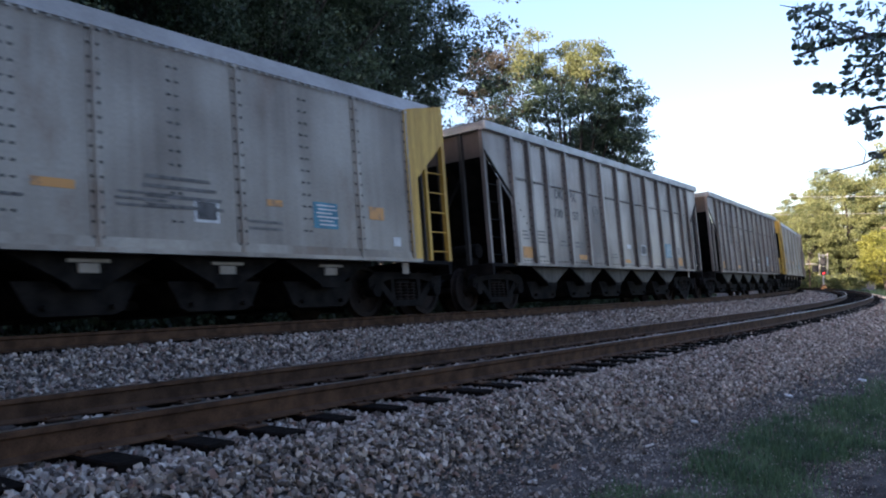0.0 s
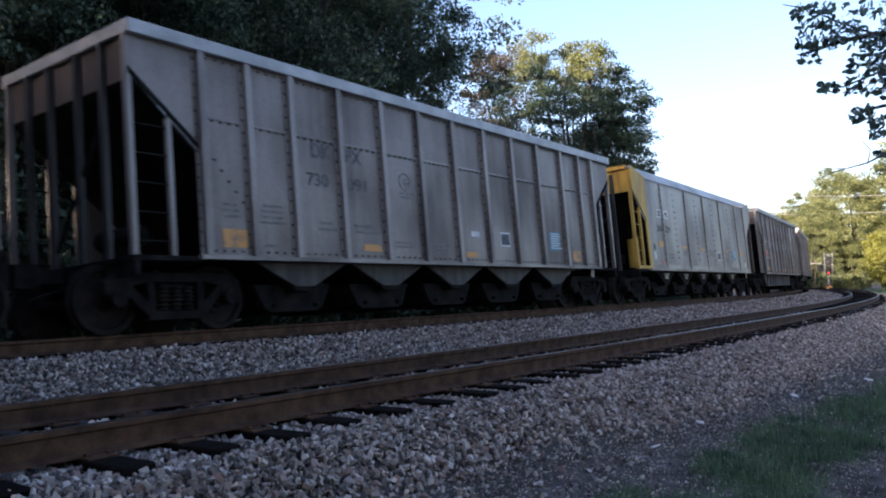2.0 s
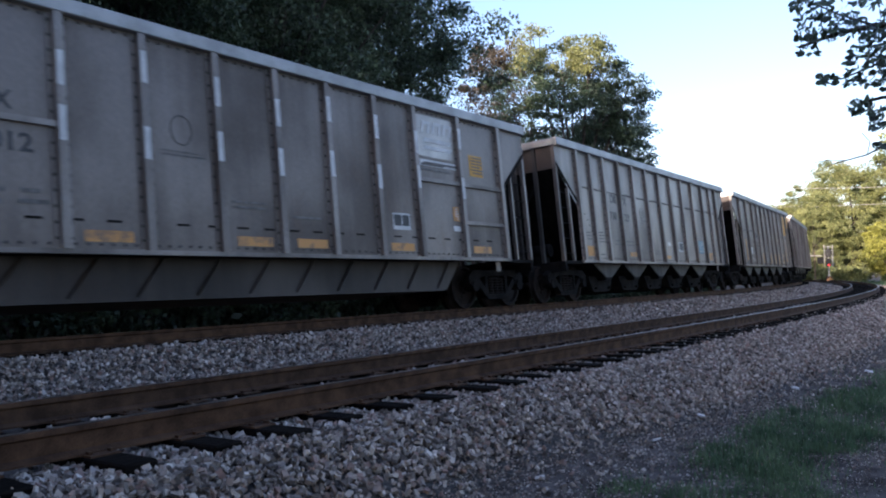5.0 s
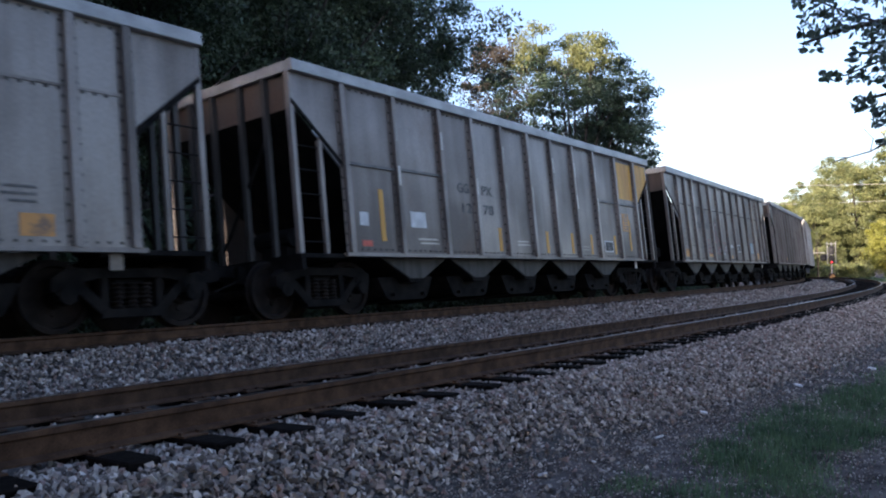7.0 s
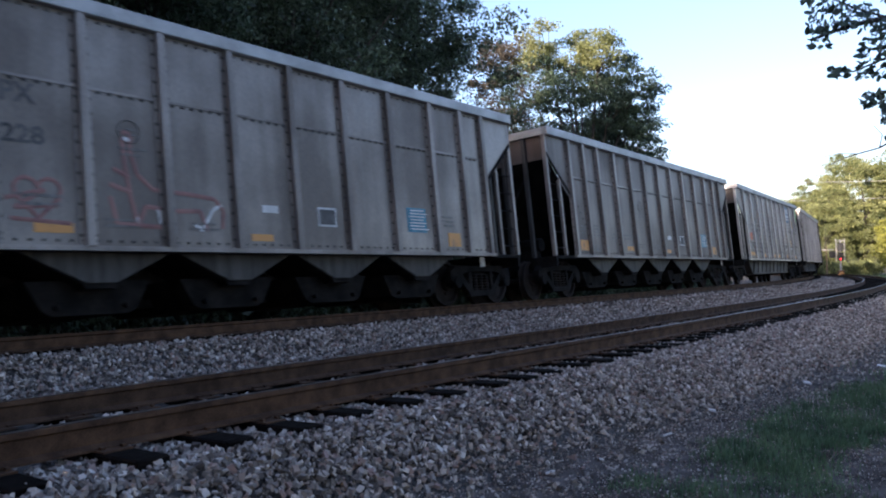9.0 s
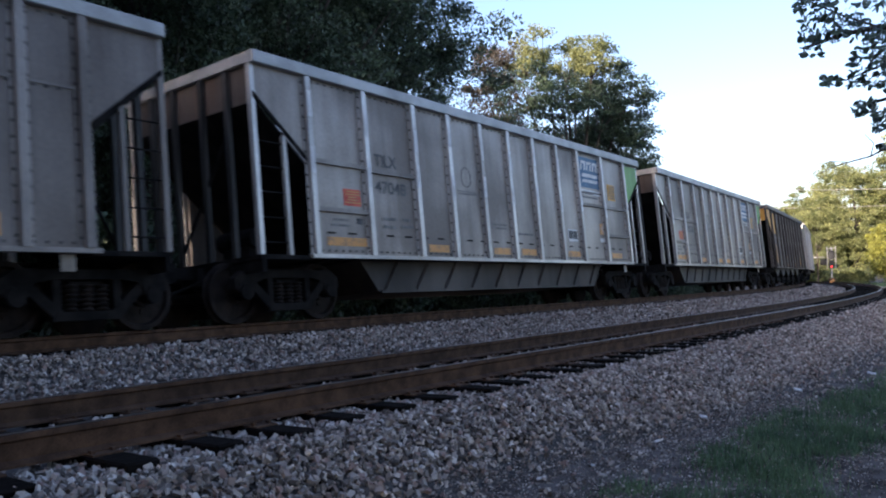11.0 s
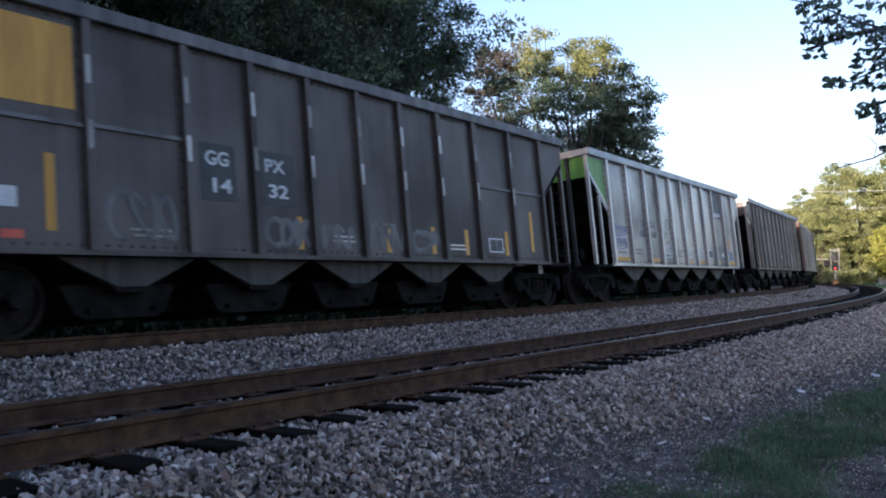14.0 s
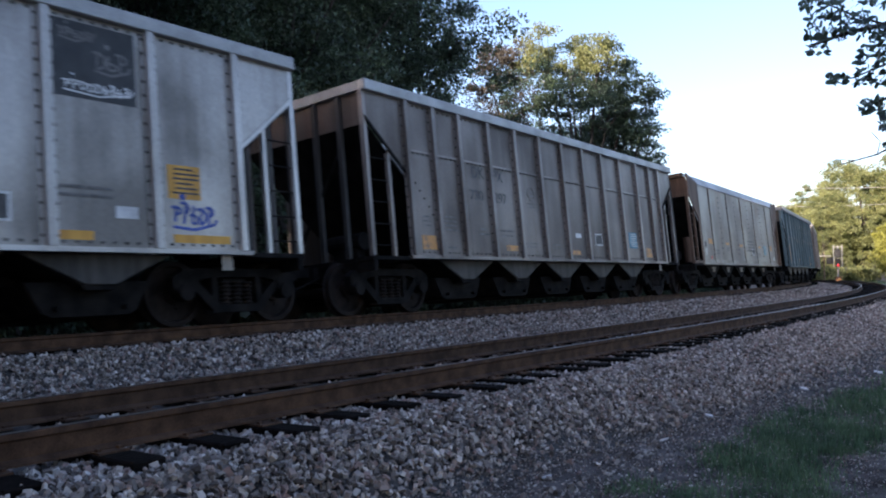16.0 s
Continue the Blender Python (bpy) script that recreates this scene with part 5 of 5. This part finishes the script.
BACK = [(x, y) for y in (-13, -20, -27) for x in np.arange(-92, 42, 6.5) if abs(x + 31.0 - 0.93 * (y + 13)) > 10.0 and x < (10 if y < -20 else 4)]
for k, (x, y) in enumerate(BACK):
    m = pose(x + r3.uniform(-1.5, 1.5), y + r3.uniform(-1.5, 1.5), -0.8, 0, 0, r3.uniform(0, 360)) @ Matrix.Scale({-13: 1.0, -20: 1.2, -27: 1.5}[y], 4)
    if k == 0:
        back.matrix_basis = m
    else:
        copy_thing(back, m).scale = m.to_scale()
# low trees, also out of view, added to limit the sun through the gap
small = make_tree(91, 8.0, 3.6, 3.6, 90, 60, 0.6, "leaf_dark", "low unseen tree added to trim the sun through a gap", r0=0.2, group="wood behind the path", hollow=0.2, base=4.0)
small.matrix_basis = pose(-33, -10.5, -0.8)
for x, y in ((-37, -11), (-29.5, -13), (-36, -17), (-41, -18), (-32, -20), (-44, -13), (-23, -10), (-21, -14), (-26, -16), (-40, -14), (-48, -20)):
    copy_thing(small, pose(x, y, -0.8, 0, 0, 40 * x))

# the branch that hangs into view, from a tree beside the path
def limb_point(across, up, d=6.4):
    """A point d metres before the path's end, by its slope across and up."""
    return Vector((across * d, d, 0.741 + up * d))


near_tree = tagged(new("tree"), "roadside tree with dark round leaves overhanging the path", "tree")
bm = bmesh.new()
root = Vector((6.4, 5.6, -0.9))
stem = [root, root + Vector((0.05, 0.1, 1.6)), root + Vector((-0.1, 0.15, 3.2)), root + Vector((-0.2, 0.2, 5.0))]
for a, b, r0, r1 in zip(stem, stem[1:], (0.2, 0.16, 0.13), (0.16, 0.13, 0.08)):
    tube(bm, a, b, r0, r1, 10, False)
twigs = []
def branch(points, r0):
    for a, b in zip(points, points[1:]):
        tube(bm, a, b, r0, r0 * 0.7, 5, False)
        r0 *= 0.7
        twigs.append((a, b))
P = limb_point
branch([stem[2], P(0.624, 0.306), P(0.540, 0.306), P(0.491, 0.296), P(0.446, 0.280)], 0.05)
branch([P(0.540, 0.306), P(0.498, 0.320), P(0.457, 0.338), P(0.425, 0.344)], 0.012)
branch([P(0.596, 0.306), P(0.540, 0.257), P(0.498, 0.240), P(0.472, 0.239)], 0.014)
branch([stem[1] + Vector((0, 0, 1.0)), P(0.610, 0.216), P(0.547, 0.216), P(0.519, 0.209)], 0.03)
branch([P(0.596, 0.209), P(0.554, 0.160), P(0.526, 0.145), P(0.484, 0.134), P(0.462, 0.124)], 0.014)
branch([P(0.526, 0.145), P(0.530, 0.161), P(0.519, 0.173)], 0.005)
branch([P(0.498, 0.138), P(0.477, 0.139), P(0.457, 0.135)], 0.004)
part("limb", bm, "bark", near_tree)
r4 = np.random.default_rng(5)
lv = []
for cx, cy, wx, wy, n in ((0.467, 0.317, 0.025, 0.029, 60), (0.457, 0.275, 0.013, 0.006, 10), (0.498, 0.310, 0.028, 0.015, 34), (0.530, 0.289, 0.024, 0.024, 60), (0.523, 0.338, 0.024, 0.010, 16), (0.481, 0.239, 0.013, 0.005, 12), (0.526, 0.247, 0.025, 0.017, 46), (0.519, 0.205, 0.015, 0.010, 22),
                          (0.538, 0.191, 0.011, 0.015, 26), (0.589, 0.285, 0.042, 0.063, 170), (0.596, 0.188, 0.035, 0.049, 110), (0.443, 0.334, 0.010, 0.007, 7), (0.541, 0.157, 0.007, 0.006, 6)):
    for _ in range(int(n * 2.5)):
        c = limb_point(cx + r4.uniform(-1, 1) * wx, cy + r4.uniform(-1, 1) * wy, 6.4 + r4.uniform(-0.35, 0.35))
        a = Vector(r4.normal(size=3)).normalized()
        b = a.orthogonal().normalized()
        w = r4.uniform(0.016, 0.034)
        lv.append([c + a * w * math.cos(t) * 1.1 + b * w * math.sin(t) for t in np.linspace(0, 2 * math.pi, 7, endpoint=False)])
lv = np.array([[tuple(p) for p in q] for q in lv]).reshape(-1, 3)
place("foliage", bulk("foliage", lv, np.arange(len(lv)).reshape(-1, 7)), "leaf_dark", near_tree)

# ---- signals and poles at the far bend ----
def signal_mast():
    s = tagged(new("crossing_signal"), "tall railway signal mast with black heads and white brackets", "signal")
    bm = bmesh.new()
    tube(bm, (0, 0, -0.2), (0, 0, 4.5), 0.09, n=10)
    part("mast", bm, "galv", s)
    for z in (3.6, 2.5):
        bm = bmesh.new()
        slab(bm, ((-0.28, z - 0.5), (0.28, z - 0.5), (0.34, z), (0.28, z + 0.5), (-0.28, z + 0.5), (-0.34, z)), -0.14, -0.1)
        head = part("signal_head", bm, "black", s)
        bm = bmesh.new()
        for dz in (-0.28, 0, 0.28):
            tube(bm, (0, -0.4, z + dz), (0, -0.13, z + dz), 0.11, n=10)
        part("hood", bm, "black", head)
        if z < 3:
            bm = bmesh.new()
            tube(bm, (0, -0.43, z - 0.28), (0, -0.41, z - 0.28), 0.1, n=12)
            part("lens", bm, "red_lamp", head, "glowing red lens")
    bm = bmesh.new()
    for dx in (-0.45, 0.45):
        tube(bm, (dx, -0.05, 2.0), (dx, -0.05, 4.6), 0.055, n=8)
    for z in (2.8, 3.1, 3.9, 4.3):
        box(bm, -0.5, 0.5, -0.1, 0.02, z, z + 0.1)
    part("ladder", bm, "galv", s)
    bm = bmesh.new()
    box(bm, -0.35, 0.35, -0.25, 0.25, -0.1, 0.9)
    bmesh.ops.bevel(bm, geom=bm.edges[:], offset=0.03, segments=1, affect="EDGES")
    part("base_cabinet", bm, "brown", s, "rusty orange-brown cabinet")
    bm = bmesh.new()
    box(bm, -0.5, 0.55, -0.3, -0.26, 0.0, 0.62, Matrix.Rotation(0.78, 4, "Y"))
    part("warning_board", bm, "orange_decal", s, "orange diamond board")
    return s


signal_mast().matrix_basis = pose(45.3, 95.5, -0.6, 0, 0, -25)
low = tagged(new("line_pole"), "short wooden pole with a crossarm and dark box", "pole")
bm = bmesh.new()
tube(bm, (0, 0, -0.2), (0, 0, 4.0), 0.09, 0.07, 8)
part("pole", bm, "pole", low)
bm = bmesh.new()
box(bm, -0.5, 0.8, -0.06, 0.06, 3.5, 3.62)
part("crossarm", bm, "galv", low)
bm = bmesh.new()
box(bm, 0.25, 1.05, -0.2, 0.2, 2.6, 3.4)
part("relay_box", bm, "black", low)
low.matrix_basis = pose(44.6, 97.5, -0.8, 0, 0, -25)
up = tagged(new("utility_pole"), "sunlit wooden utility pole beside the far trees", "utility pole")
bm = bmesh.new()
tube(bm, (0, 0, -0.3), (0, 0, 8.6), 0.17, 0.12, 10)
part("pole", bm, "pole", up)
bm = bmesh.new()
box(bm, -1.1, 1.1, -0.06, 0.06, 7.7, 7.85)
part("crossarm", bm, "pole", up)
up.matrix_basis = pose(52.9, 94.5, -0.8, 0, 0, -30)
for a, b, c in (((30, 135, 12.0), (48, 112, 8.6), (110, 60, 11.5)), ((44, 112, 12.5), (60, 100, 12.0), (100, 66, 14.5))):
    bm = bmesh.new()
    pts = [Vector(a).lerp(Vector(c), k / 24) + Vector((0, 0, -2.2 * (1 - (k / 12 - 1) ** 2))) for k in range(25)]
    for p, q in zip(pts, pts[1:]):
        tube(bm, p, q, 0.025, n=4, caps=False)
    tagged(part("overhead_wire", bm, "galv"), "thin sagging overhead wire catching the sun", "wire", "overhead wires")


# ---- what moves ----
def motions():
    times = [0.5 * k for k in range(33)]
    surge = np.interp(times, (0, 0.5, 1, 1.5, 2, 4, 6, 6.5, 7, 7.5, 8, 8.5, 9, 9.5, 11, 11.5, 12, 12.5, 13, 13.5, 14, 14.5, 15, 15.5, 16),
                      (-0.22, -0.18, -0.04, 0.13, -0.03, -0.02, 0.02, 0.18, -0.21, 0.29, 0.02, 0.41, -0.06, 0.02, 0.08, 0.32, -0.11, 0.25, -0.2, 0.17, -0.19, -0.06, -0.28, -0.04, -0.33))
    for car, s0 in cars:
        walk(car, [(t, on_track(s0 + LEN / 2 - SPEED * t + float(d)) @ pose(-LEN / 2, 0, 0)) for t, d in zip(times, surge)])
    rows = [(k / FPS, -math.degrees(SPEED * k / FPS / 0.457)) for k in range(16 * FPS + 1)]
    for w, dx in wheelsets:
        walk(w, [(t, pose(dx, 0, 0.457, 0, a, 0)) for t, a in rows])


motions()
